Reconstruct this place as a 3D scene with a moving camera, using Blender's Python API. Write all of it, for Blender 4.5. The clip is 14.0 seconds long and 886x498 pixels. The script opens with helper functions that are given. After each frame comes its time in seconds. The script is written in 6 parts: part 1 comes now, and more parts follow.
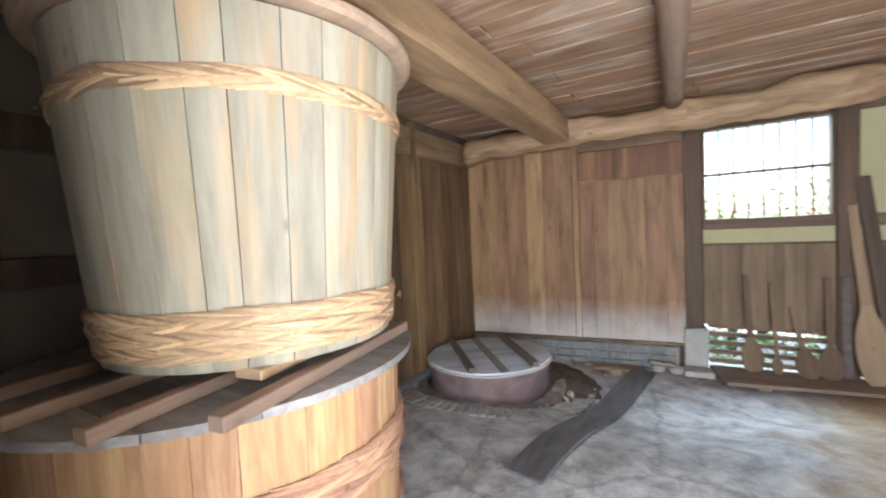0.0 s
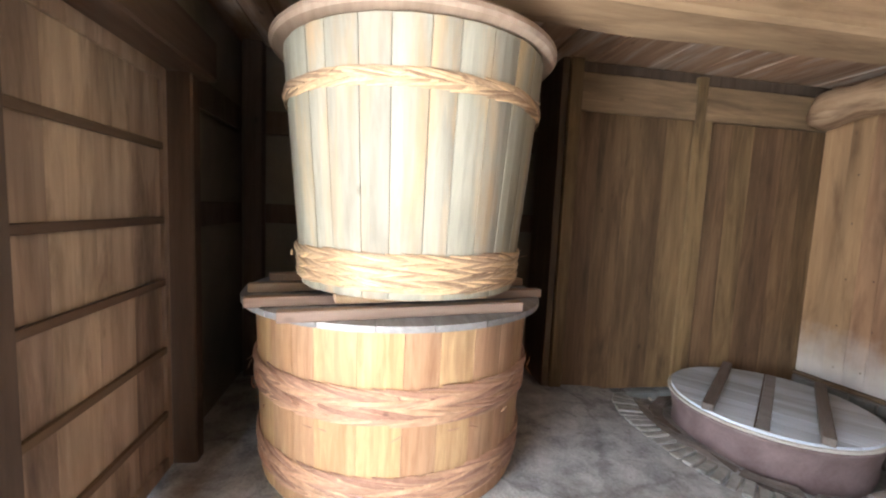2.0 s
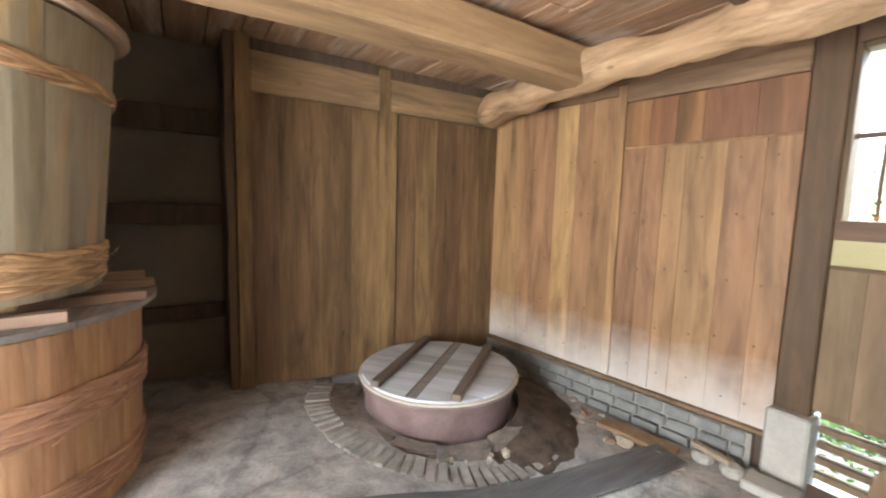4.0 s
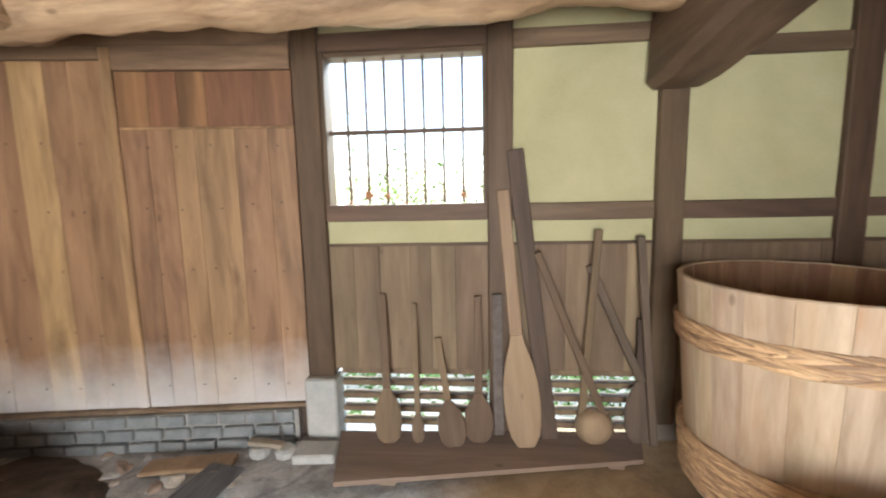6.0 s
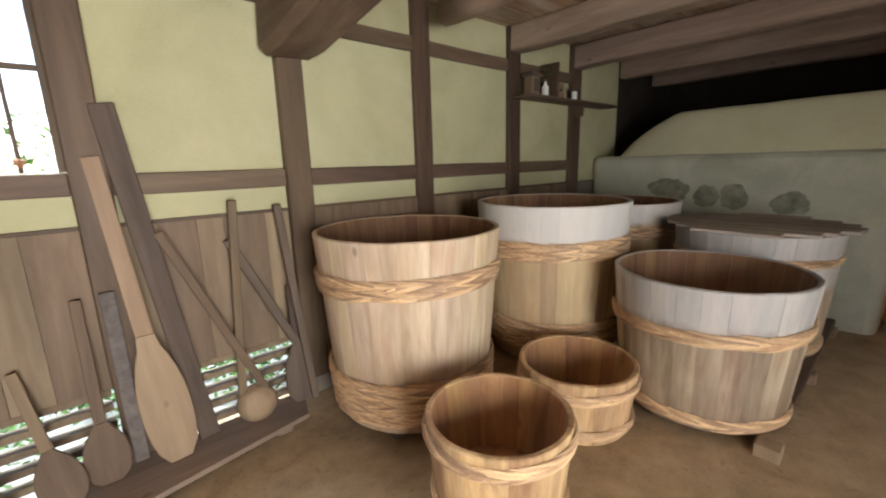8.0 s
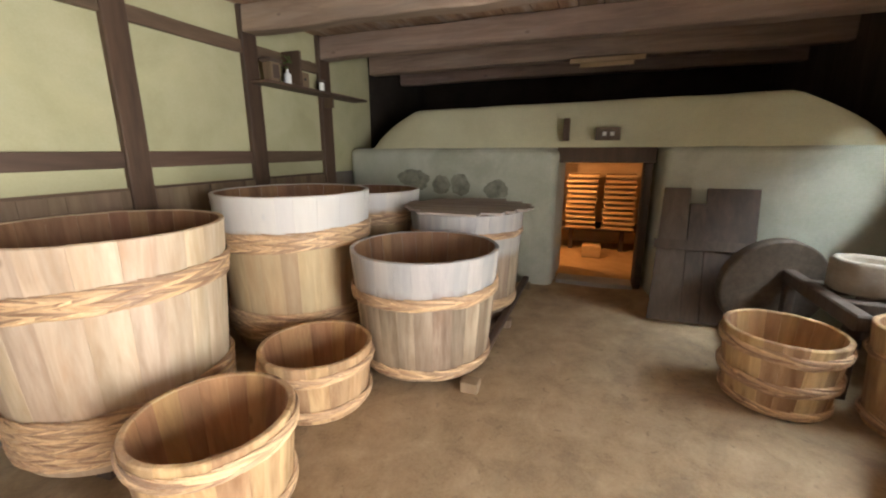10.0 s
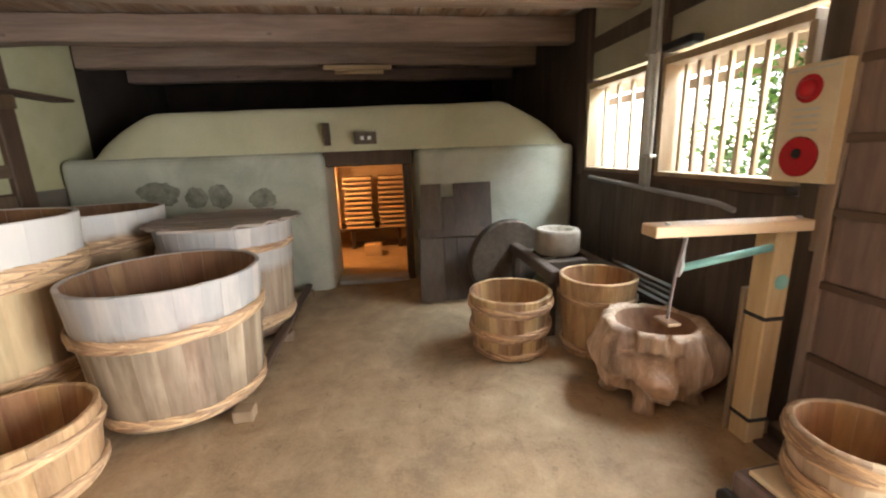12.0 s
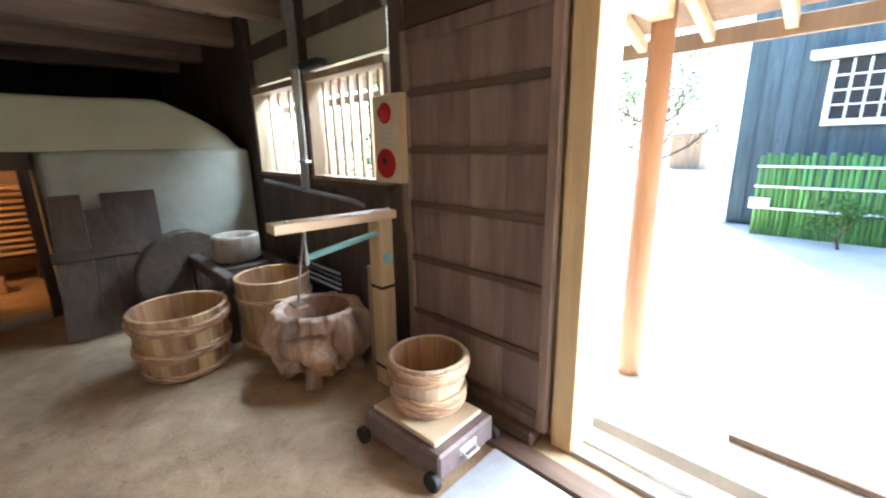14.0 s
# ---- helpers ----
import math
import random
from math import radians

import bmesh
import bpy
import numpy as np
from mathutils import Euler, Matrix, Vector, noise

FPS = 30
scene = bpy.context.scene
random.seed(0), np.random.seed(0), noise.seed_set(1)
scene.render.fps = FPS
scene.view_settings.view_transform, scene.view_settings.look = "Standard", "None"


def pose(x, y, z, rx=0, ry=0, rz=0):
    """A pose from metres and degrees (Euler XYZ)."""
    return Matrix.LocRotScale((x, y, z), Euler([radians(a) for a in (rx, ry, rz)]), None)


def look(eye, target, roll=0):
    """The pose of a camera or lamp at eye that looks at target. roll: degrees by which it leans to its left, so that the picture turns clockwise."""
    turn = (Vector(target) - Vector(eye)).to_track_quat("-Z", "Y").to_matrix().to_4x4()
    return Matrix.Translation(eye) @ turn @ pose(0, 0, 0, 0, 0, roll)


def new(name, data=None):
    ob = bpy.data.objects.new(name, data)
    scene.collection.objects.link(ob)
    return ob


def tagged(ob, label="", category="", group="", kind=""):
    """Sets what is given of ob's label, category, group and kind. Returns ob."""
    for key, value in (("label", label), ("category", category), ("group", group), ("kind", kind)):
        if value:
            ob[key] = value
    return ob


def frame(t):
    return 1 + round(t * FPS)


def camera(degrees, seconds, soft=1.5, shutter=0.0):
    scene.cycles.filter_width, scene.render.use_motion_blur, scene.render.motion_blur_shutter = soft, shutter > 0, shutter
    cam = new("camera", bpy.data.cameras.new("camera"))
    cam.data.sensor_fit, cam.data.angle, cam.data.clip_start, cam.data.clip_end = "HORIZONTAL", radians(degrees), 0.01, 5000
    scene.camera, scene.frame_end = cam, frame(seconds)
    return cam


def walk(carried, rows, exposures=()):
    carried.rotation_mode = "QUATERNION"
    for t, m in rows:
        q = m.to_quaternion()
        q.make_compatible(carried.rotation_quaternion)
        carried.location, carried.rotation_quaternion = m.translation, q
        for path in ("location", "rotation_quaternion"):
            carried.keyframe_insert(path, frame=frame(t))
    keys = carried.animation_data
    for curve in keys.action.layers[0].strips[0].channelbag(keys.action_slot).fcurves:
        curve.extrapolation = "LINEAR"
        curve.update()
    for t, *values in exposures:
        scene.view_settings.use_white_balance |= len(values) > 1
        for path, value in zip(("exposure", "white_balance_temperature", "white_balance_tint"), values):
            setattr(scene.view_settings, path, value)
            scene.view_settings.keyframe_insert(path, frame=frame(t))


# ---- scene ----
cam = camera(94.3, 14.0, 2.1, 0.2)
METRES, EYE, TILT, LEAN, TURN = 4.36, 1.5, 0.0, 0.0, 31.0
ROWS = [
    (0.0, 0.0, 0.0, 0.0, -0.12, -2.55, 2.73),
    (0.5, 0.065, 0.0298, 0.014, 19.5, -3.09, 0.55),
    (1.0, 0.1022, 0.0638, -0.0011, 32.99, -2.93, -0.54),
    (1.5, 0.1584, 0.0978, 0.0019, 42.85, -3.73, -1.94),
    (2.0, 0.245, 0.1198, -0.0056, 49.51, -5.48, -2.53),
    (4.5, 0.4695, 0.3438, 0.0029, 15.08, -5.95, -1.17),
    (5.0, 0.4947, 0.3543, 0.0033, 1.77, -5.71, -0.57),
    (5.5, 0.5214, 0.3692, 0.0011, -12.33, -5.95, 0.32),
    (6.0, 0.5401, 0.3859, 0.0047, -26.55, -7.11, 1.21),
    (6.5, 0.5529, 0.3959, 0.0021, -40.61, -8.39, 1.96),
    (7.0, 0.5568, 0.3981, -0.0024, -53.16, -9.81, 2.26),
    (7.5, 0.5601, 0.3905, -0.0041, -63.76, -11.03, 2.07),
    (8.0, 0.5613, 0.3756, -0.0033, -72.61, -11.92, 1.56),
    (8.5, 0.5579, 0.3528, -0.005, -80.35, -12.48, 0.82),
    (11.0, 0.5424, 0.2595, -0.0097, -113.77, -13.73, 0.97),
    (11.5, 0.5328, 0.2488, -0.0115, -120.63, -13.67, 1.56),
    (12.0, 0.5216, 0.2413, -0.0085, -129.1, -13.38, 1.92),
    (12.5, 0.5075, 0.2464, -0.0045, -138.23, -13.3, 1.87),
    (13.0, 0.4873, 0.2516, -0.0027, -147.67, -13.33, 1.32),
    (13.5, 0.4534, 0.2392, -0.0026, -156.5, -13.44, 1.05),
    (14.0, 0.4071, 0.2237, -0.0044, -165.47, -14.04, 0.96),
]
walk(cam, [(t, pose(0, 0, EYE, TILT, LEAN, TURN) @ pose(METRES * x, METRES * y, METRES * z, 90 + pitch, roll, yaw)) for t, x, y, z, yaw, pitch, roll in ROWS],
     ((0.0, 2.15, 6300, 10), (1.0, 2.35, 6500, 10), (2.0, 2.45, 6350, 10), (4.5, 3.0, 7150, 10), (5.2, 2.85, 7000, 10), (6.0, 2.6, 6900, 10), (7.0, 2.5, 6900, 10), (8.5, 2.75, 6900, 10),
      (11.0, 3.2, 6900, 10), (12.5, 3.25, 6800, 10), (13.4, 3.25, 6300, 10), (14.0, 2.95, 5700, 8)))
SKY_STRENGTH, SUN_STRENGTH = 0.15, 5.0

# ---- world and sun ----
world = bpy.data.worlds.new("world")
scene.world = world
world.use_nodes = True
wn = world.node_tree.nodes
wl = world.node_tree.links
sky = wn.new("ShaderNodeTexSky")
sky.sky_type, sky.sun_disc = "NISHITA", False
sky.sun_elevation, sky.sun_rotation = radians(52), radians(150)
wl.new(sky.outputs[0], wn["Background"].inputs[0])
wn["Background"].inputs[1].default_value = SKY_STRENGTH
sun = new("sun", bpy.data.lights.new("sun", "SUN"))
sun.data.energy, sun.data.angle, sun.data.color = SUN_STRENGTH, radians(0.5), (1.0, 0.95, 0.88)
az, el = radians(150), radians(52)
sun.matrix_world = look((0, 0, 0), (-math.sin(az) * math.cos(el), -math.cos(az) * math.cos(el), -math.sin(el)))

# daylight that comes in through the open doorway
door_light = new("door_daylight", bpy.data.lights.new("door_daylight", "AREA"))
door_light.data.shape, door_light.data.size, door_light.data.size_y = "RECTANGLE", 1.8, 2.0
door_light.data.energy, door_light.data.color = 62, (0.93, 0.96, 1.0)
door_light.matrix_world = look((0.85, -0.65, 1.12), (0.8, 3.0, 1.75))
# skylight that falls in through the barred windows
for name, size_x, size_y, energy, at, to in (("window_daylight", 1.6, 1.2, 165, (0.7, 6.4, 3.6), (-0.2, 4.2, 0.6)), ("south_daylight", 2.4, 0.3, 38, (4.2, -0.45, 2.42), (4.4, 1.2, 0.9))):
    lamp = new(name, bpy.data.lights.new(name, "AREA"))
    lamp.data.shape, lamp.data.size, lamp.data.size_y = "RECTANGLE", size_x, size_y
    lamp.data.energy, lamp.data.color = energy, (0.74, 0.88, 1.0)
    lamp.matrix_world = look(at, to)


# ---- materials ----
def mat_base(name):
    m = bpy.data.materials.new(name)
    m.use_nodes = True
    return m, m.node_tree.nodes, m.node_tree.links, m.node_tree.nodes["Principled BSDF"]


def ramp(nodes, stops):
    r = nodes.new("ShaderNodeValToRGB")
    while len(r.color_ramp.elements) > 1:
        r.color_ramp.elements.remove(r.color_ramp.elements[-1])
    r.color_ramp.elements[0].position = stops[0][0]
    r.color_ramp.elements[0].color = (*stops[0][1], 1)
    for p, c in stops[1:]:
        e = r.color_ramp.elements.new(p)
        e.color = (*c, 1)
    return r


def noise_node(nodes, links, vec, scale, detail=4, rough=0.6, dist=0.0):
    n = nodes.new("ShaderNodeTexNoise")
    n.inputs["Scale"].default_value = scale
    n.inputs["Detail"].default_value = detail
    n.inputs["Roughness"].default_value = rough
    n.inputs["Distortion"].default_value = dist
    links.new(vec, n.inputs["Vector"])
    return n


def mix(nodes, links, fac, a, b, mode="MIX"):
    x = nodes.new("ShaderNodeMix")
    x.data_type, x.blend_type = "RGBA", mode
    for sock, v in ((x.inputs[0], fac), (x.inputs[6], a), (x.inputs[7], b)):
        if isinstance(v, (int, float)):
            sock.default_value = v
        elif isinstance(v, tuple):
            sock.default_value = (*v, 1)
        else:
            links.new(v, sock)
    return x.outputs[2]


def math_node(nodes, links, op, a, b=0.0):
    x = nodes.new("ShaderNodeMath")
    x.operation = op
    for sock, v in zip(x.inputs, (a, b)):
        if isinstance(v, (int, float)):
            sock.default_value = v
        else:
            links.new(v, sock)
    return x.outputs[0]


def wood(name, dark, light, axis="Z", rough=0.7, stain=(0.06, 0.045, 0.035), stain_amount=0.5, grain=1.0, vary=0.35, bump=0.25, foot=None, head=None, tone=0.5, island=False):
    """Grained wood along one axis of the object, with a shade of its own for each piece."""
    m, n, l, b = mat_base(name)
    tc = n.new("ShaderNodeTexCoord")
    info = n.new("ShaderNodeNewGeometry" if island else "ShaderNodeObjectInfo")
    own = info.outputs["Random Per Island" if island else "Random"]
    off = n.new("ShaderNodeVectorMath")
    off.operation = "SCALE"
    comb = n.new("ShaderNodeCombineXYZ")
    for i in range(3):
        l.new(own, comb.inputs[i])
    l.new(comb.outputs[0], off.inputs[0])
    off.inputs["Scale"].default_value = 17.0
    add = n.new("ShaderNodeVectorMath")
    l.new(tc.outputs["Object"], add.inputs[0])
    l.new(off.outputs[0], add.inputs[1])
    mp = n.new("ShaderNodeMapping")
    s = [6.5 * grain] * 3
    s["XYZ".index(axis)] = 0.55 * grain
    mp.inputs["Scale"].default_value = s
    l.new(add.outputs[0], mp.inputs["Vector"])
    g = noise_node(n, l, mp.outputs[0], 3.0, 6, 0.65, 0.6)
    fine = noise_node(n, l, mp.outputs[0], 11.0, 3, 0.6, 0.2)
    mid = tuple((x + y) / 2 for x, y in zip(dark, light))
    r = ramp(n, [(0.2, dark), (0.5, mid), (0.8, light)])
    l.new(g.outputs["Fac"], r.inputs[0])
    mq = n.new("ShaderNodeMapping")
    qs = [3.2] * 3
    qs["XYZ".index(axis)] = 0.6
    mq.inputs["Scale"].default_value = qs
    l.new(add.outputs[0], mq.inputs["Vector"])
    st = noise_node(n, l, mq.outputs[0], 1.7, 5, 0.65, 0.5)
    sr = ramp(n, [(0.48, (0, 0, 0)), (0.7, (1, 1, 1))])
    l.new(st.outputs["Fac"], sr.inputs[0])
    col = mix(n, l, math_node(n, l, "MULTIPLY", sr.outputs[0], stain_amount), r.outputs[0], stain)
    kn = n.new("ShaderNodeTexVoronoi")
    km = n.new("ShaderNodeMapping")
    ks = [5.0, 5.0, 5.0]
    ks["XYZ".index(axis)] = 2.6
    km.inputs["Scale"].default_value = ks
    l.new(add.outputs[0], km.inputs["Vector"])
    l.new(km.outputs[0], kn.inputs["Vector"])
    kn.inputs["Scale"].default_value = 0.8
    kr = ramp(n, [(0.03, (1, 1, 1)), (0.075, (0, 0, 0))])
    l.new(kn.outputs["Distance"], kr.inputs[0])
    col = mix(n, l, math_node(n, l, "MULTIPLY", kr.outputs[0], 0.6), col, tuple(c * 0.5 for c in dark))
    tm = n.new("ShaderNodeMapping")
    ts = [3.0] * 3
    ts["XYZ".index(axis)] = 0.4
    tm.inputs["Scale"].default_value = ts
    l.new(add.outputs[0], tm.inputs["Vector"])
    tn = noise_node(n, l, tm.outputs[0], 1.3, 4, 0.55, 0.3)
    soft_tone = math_node(n, l, "MULTIPLY", math_node(n, l, "SUBTRACT", tn.outputs["Fac"], 0.5), 2 * tone)
    vr = math_node(n, l, "ADD", math_node(n, l, "MULTIPLY", own, vary * 2), 1 - vary)
    vr = math_node(n, l, "MULTIPLY", vr, math_node(n, l, "ADD", soft_tone, 1.0))
    hs = n.new("ShaderNodeHueSaturation")
    l.new(vr, hs.inputs["Value"])
    l.new(math_node(n, l, "ADD", math_node(n, l, "MULTIPLY", own, 0.02), 0.49), hs.inputs["Hue"])
    l.new(col, hs.inputs["Color"])
    out = hs.outputs[0]
    if foot:
        # pale bloom that has crept up the wood from the ground
        z0, z1, fc, amt = foot
        geo = n.new("ShaderNodeNewGeometry")
        sep = n.new("ShaderNodeSeparateXYZ")
        l.new(geo.outputs["Position"], sep.inputs[0])
        nz = noise_node(n, l, geo.outputs["Position"], 3.2, 4, 0.6)
        h = math_node(n, l, "ADD", sep.outputs[2], math_node(n, l, "MULTIPLY", nz.outputs["Fac"], 0.45))
        mr = n.new("ShaderNodeMapRange")
        mr.inputs["From Min"].default_value, mr.inputs["From Max"].default_value = z1 + 0.22, z0 + 0.22
        l.new(h, mr.inputs["Value"])
        out = mix(n, l, math_node(n, l, "MULTIPLY", mr.outputs[0], amt), out, fc)
    if head:
        # bleached band round the mouth above the top hoop, tinted with painted skylight
        z0, z1, hc, amt = head
        sh = n.new("ShaderNodeSeparateXYZ")
        l.new(tc.outputs["Object"], sh.inputs[0])
        hn = noise_node(n, l, add.outputs[0], 6.0, 4, 0.6)
        hz = math_node(n, l, "ADD", sh.outputs[2], math_node(n, l, "MULTIPLY", hn.outputs["Fac"], 0.12))
        hr = n.new("ShaderNodeMapRange")
        hr.inputs["From Min"].default_value, hr.inputs["From Max"].default_value = z0 + 0.06, z1 + 0.06
        l.new(hz, hr.inputs["Value"])
        out = mix(n, l, math_node(n, l, "MULTIPLY", hr.outputs[0], amt), out, hc)
    l.new(out, b.inputs["Base Color"])
    rr = math_node(n, l, "ADD", math_node(n, l, "MULTIPLY", fine.outputs["Fac"], 0.25), rough - 0.12)
    l.new(rr, b.inputs["Roughness"])
    b.inputs["Specular IOR Level"].default_value = 0.35
    bp = n.new("ShaderNodeBump")
    bp.inputs["Strength"].default_value, bp.inputs["Distance"].default_value = bump, 0.008
    l.new(math_node(n, l, "ADD", g.outputs["Fac"], math_node(n, l, "MULTIPLY", fine.outputs["Fac"], 0.4)), bp.inputs["Height"])
    l.new(bp.outputs[0], b.inputs["Normal"])
    return m


def earth(name, c0, c1, scale=2.5, rough=0.9, bump=0.3, fine=40.0, spots=None, spot_amount=0.5, spot_scale=1.3, metal=0.0, lo=0.35, hi=0.65):
    """Plaster, clay, stone, metal: two scales of mottling."""
    m, n, l, b = mat_base(name)
    geo = n.new("ShaderNodeNewGeometry")
    pos = geo.outputs["Position"]
    big = noise_node(n, l, pos, scale, 6, 0.6, 0.3)
    sm = noise_node(n, l, pos, fine, 4, 0.7)
    f = math_node(n, l, "ADD", math_node(n, l, "MULTIPLY", big.outputs["Fac"], 0.75), math_node(n, l, "MULTIPLY", sm.outputs["Fac"], 0.25))
    r = ramp(n, [(lo, c0), (hi, c1)])
    l.new(f, r.inputs[0])
    out = r.outputs[0]
    if spots:
        st = noise_node(n, l, pos, spot_scale, 5, 0.6, 0.8)
        sr = ramp(n, [(0.52, (0, 0, 0)), (0.68, (1, 1, 1))])
        l.new(st.outputs["Fac"], sr.inputs[0])
        out = mix(n, l, math_node(n, l, "MULTIPLY", sr.outputs[0], spot_amount), out, spots)
    l.new(out, b.inputs["Base Color"])
    b.inputs["Roughness"].default_value = rough
    b.inputs["Metallic"].default_value = metal
    b.inputs["Specular IOR Level"].default_value = 0.3
    bp = n.new("ShaderNodeBump")
    bp.inputs["Strength"].default_value, bp.inputs["Distance"].default_value = bump, 0.01
    l.new(f, bp.inputs["Height"])
    l.new(bp.outputs[0], b.inputs["Normal"])
    return m


M_STAVE = wood("stave_weathered", (0.399, 0.284, 0.179), (0.672, 0.557, 0.42), "Z", 0.75, (0.46, 0.25, 0.11), 0.4, 1.0, 0.1, foot=(-0.1, 0.45, (0.36, 0.24, 0.14), 0.5), tone=0.55)
M_STAVE_HEAD = wood("stave_bleached_lit_head", (0.36, 0.25, 0.14), (0.52, 0.4, 0.25), "Z", 0.75, (0.38, 0.2, 0.09), 0.45, 1.0, 0.1, foot=(-0.1, 0.45, (0.3, 0.18, 0.1), 0.5), head=(0.84, 0.9, (0.66, 0.69, 0.72), 0.62), tone=0.6)
M_STAVE_PALE = wood("stave_pale", (0.277, 0.252, 0.197), (0.47, 0.449, 0.361), "Z", 0.75, (0.58, 0.38, 0.19), 0.65, 1.0, 0.13, tone=0.6)
M_STAVE_GREY = wood("stave_grey", (0.22, 0.155, 0.1), (0.45, 0.365, 0.27), "Z", 0.75, (0.15, 0.085, 0.05), 0.8, 1.0, 0.14, foot=(0.0, 0.34, (0.15, 0.09, 0.05), 0.75), head=(0.52, 0.6, (0.58, 0.63, 0.68), 0.42), tone=1.1)
M_STAVE_WARM = wood("stave_warm", (0.34, 0.18, 0.09), (0.66, 0.44, 0.25), "Z", 0.6, (0.42, 0.2, 0.09), 0.35, 1.7, 0.12, tone=0.3)
M_STAVE_TAN = wood("stave_tan", (0.36, 0.21, 0.1), (0.64, 0.45, 0.25), "Z", 0.75, (0.2, 0.095, 0.04), 0.8, 1.3, 0.18, tone=0.7)
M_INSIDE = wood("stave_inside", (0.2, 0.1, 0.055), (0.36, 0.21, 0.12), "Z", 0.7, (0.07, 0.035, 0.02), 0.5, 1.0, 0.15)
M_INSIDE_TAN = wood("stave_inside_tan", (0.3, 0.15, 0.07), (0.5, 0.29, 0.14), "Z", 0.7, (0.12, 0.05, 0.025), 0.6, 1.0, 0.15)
M_BAMBOO = wood("bamboo_hoop", (0.36, 0.21, 0.11), (0.68, 0.48, 0.3), "X", 0.5, (0.3, 0.15, 0.07), 0.5, 0.8, 0.38, island=True)
M_BAMBOO_PALE = wood("bamboo_hoop_pale", (0.42, 0.27, 0.15), (0.72, 0.53, 0.34), "X", 0.5, (0.3, 0.15, 0.07), 0.5, 0.8, 0.42, island=True)
M_BAMBOO_RED = wood("bamboo_hoop_reddish", (0.36, 0.19, 0.12), (0.6, 0.37, 0.25), "X", 0.5, (0.2, 0.1, 0.06), 0.4, 0.8, 0.3, island=True)
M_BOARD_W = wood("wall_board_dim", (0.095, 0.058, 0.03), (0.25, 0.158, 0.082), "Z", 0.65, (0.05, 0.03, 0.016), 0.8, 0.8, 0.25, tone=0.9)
M_BOARD_N = wood("wall_board_warm", (0.225, 0.125, 0.062), (0.38, 0.235, 0.13), "Z", 0.6, (0.13, 0.07, 0.038), 0.75, 0.6, 0.2, foot=(0.0, 0.58, (0.62, 0.62, 0.62), 0.9), tone=0.9)
M_BOARD_LOW = wood("wall_board_greyed", (0.139, 0.0924, 0.0561), (0.251, 0.182, 0.122), "Z", 0.7, (0.12, 0.08, 0.05), 0.5, 0.7, 0.12, tone=0.7)
M_HEAD = wood("header_wood", (0.13, 0.085, 0.05), (0.33, 0.22, 0.13), "X", 0.65, (0.07, 0.045, 0.028), 0.6, 0.7, 0.15, tone=0.9)
M_HEAD_Y = wood("header_wood_across", (0.13, 0.085, 0.05), (0.33, 0.22, 0.13), "Y", 0.65, (0.07, 0.045, 0.028), 0.6, 0.7, 0.15, tone=0.9)
M_TWIG = wood("pale_twig_bark", (0.3, 0.28, 0.25), (0.5, 0.47, 0.43), "Z", 0.8, (0.25, 0.23, 0.2), 0.3, 0.8, 0.1)
M_BOARD_DARK = wood("wall_board_dark", (0.06, 0.042, 0.033), (0.14, 0.1, 0.074), "Z", 0.65, (0.03, 0.022, 0.018), 0.5, 1.0, 0.2)
M_LEAF = wood("door_board", (0.168, 0.112, 0.0868), (0.308, 0.217, 0.168), "Z", 0.65, (0.07, 0.048, 0.04), 0.5, 1.0, 0.2)
M_POST = wood("post_wood", (0.0585, 0.036, 0.0216), (0.135, 0.0855, 0.0522), "Z", 0.6, (0.03, 0.02, 0.015), 0.5, 0.7, 0.12, tone=0.6)
M_RAIL = wood("rail_wood", (0.0723, 0.0442, 0.0298), (0.162, 0.104, 0.068), "X", 0.6, (0.04, 0.028, 0.02), 0.5, 0.7, 0.12, tone=0.6)
M_RAIL_Y = wood("rail_wood_across", (0.085, 0.052, 0.035), (0.19, 0.122, 0.08), "Y", 0.6, (0.04, 0.028, 0.02), 0.5, 0.7, 0.12, tone=0.6)
M_BEAM = wood("beam_light", (0.22, 0.12, 0.065), (0.58, 0.41, 0.27), "X", 0.65, (0.13, 0.07, 0.04), 0.85, 0.6, 0.1, 0.7)
M_BEAM_Y = wood("beam_light_across", (0.2, 0.12, 0.07), (0.42, 0.28, 0.17), "Y", 0.65, (0.14, 0.08, 0.045), 0.65, 0.6, 0.1, 0.5)
M_JOIST = wood("joist_dark", (0.156, 0.104, 0.078), (0.351, 0.247, 0.189), "Y", 0.65, (0.4, 0.34, 0.3), 0.3, 0.8, 0.15)
M_CEIL = wood("ceiling_board", (0.15, 0.08, 0.05), (0.38, 0.24, 0.16), "X", 0.75, (0.5, 0.44, 0.38), 0.7, 0.8, 0.3)
M_FRESH = wood("fresh_timber", (0.5, 0.34, 0.16), (0.72, 0.54, 0.31), "Z", 0.55, (0.45, 0.27, 0.12), 0.3, 0.9, 0.1)
M_FRESH_Y = wood("fresh_timber_across", (0.5, 0.34, 0.18), (0.72, 0.55, 0.34), "Y", 0.55, (0.45, 0.27, 0.14), 0.3, 0.9, 0.1)
M_BAR = wood("window_bar_wood", (0.26, 0.18, 0.11), (0.42, 0.31, 0.2), "Z", 0.6, (0.2, 0.12, 0.07), 0.4, 0.7, 0.1)
M_FRESH_POST = wood("round_post_wood", (0.36, 0.2, 0.1), (0.58, 0.36, 0.2), "Z", 0.5, (0.3, 0.15, 0.07), 0.4, 0.6, 0.1)
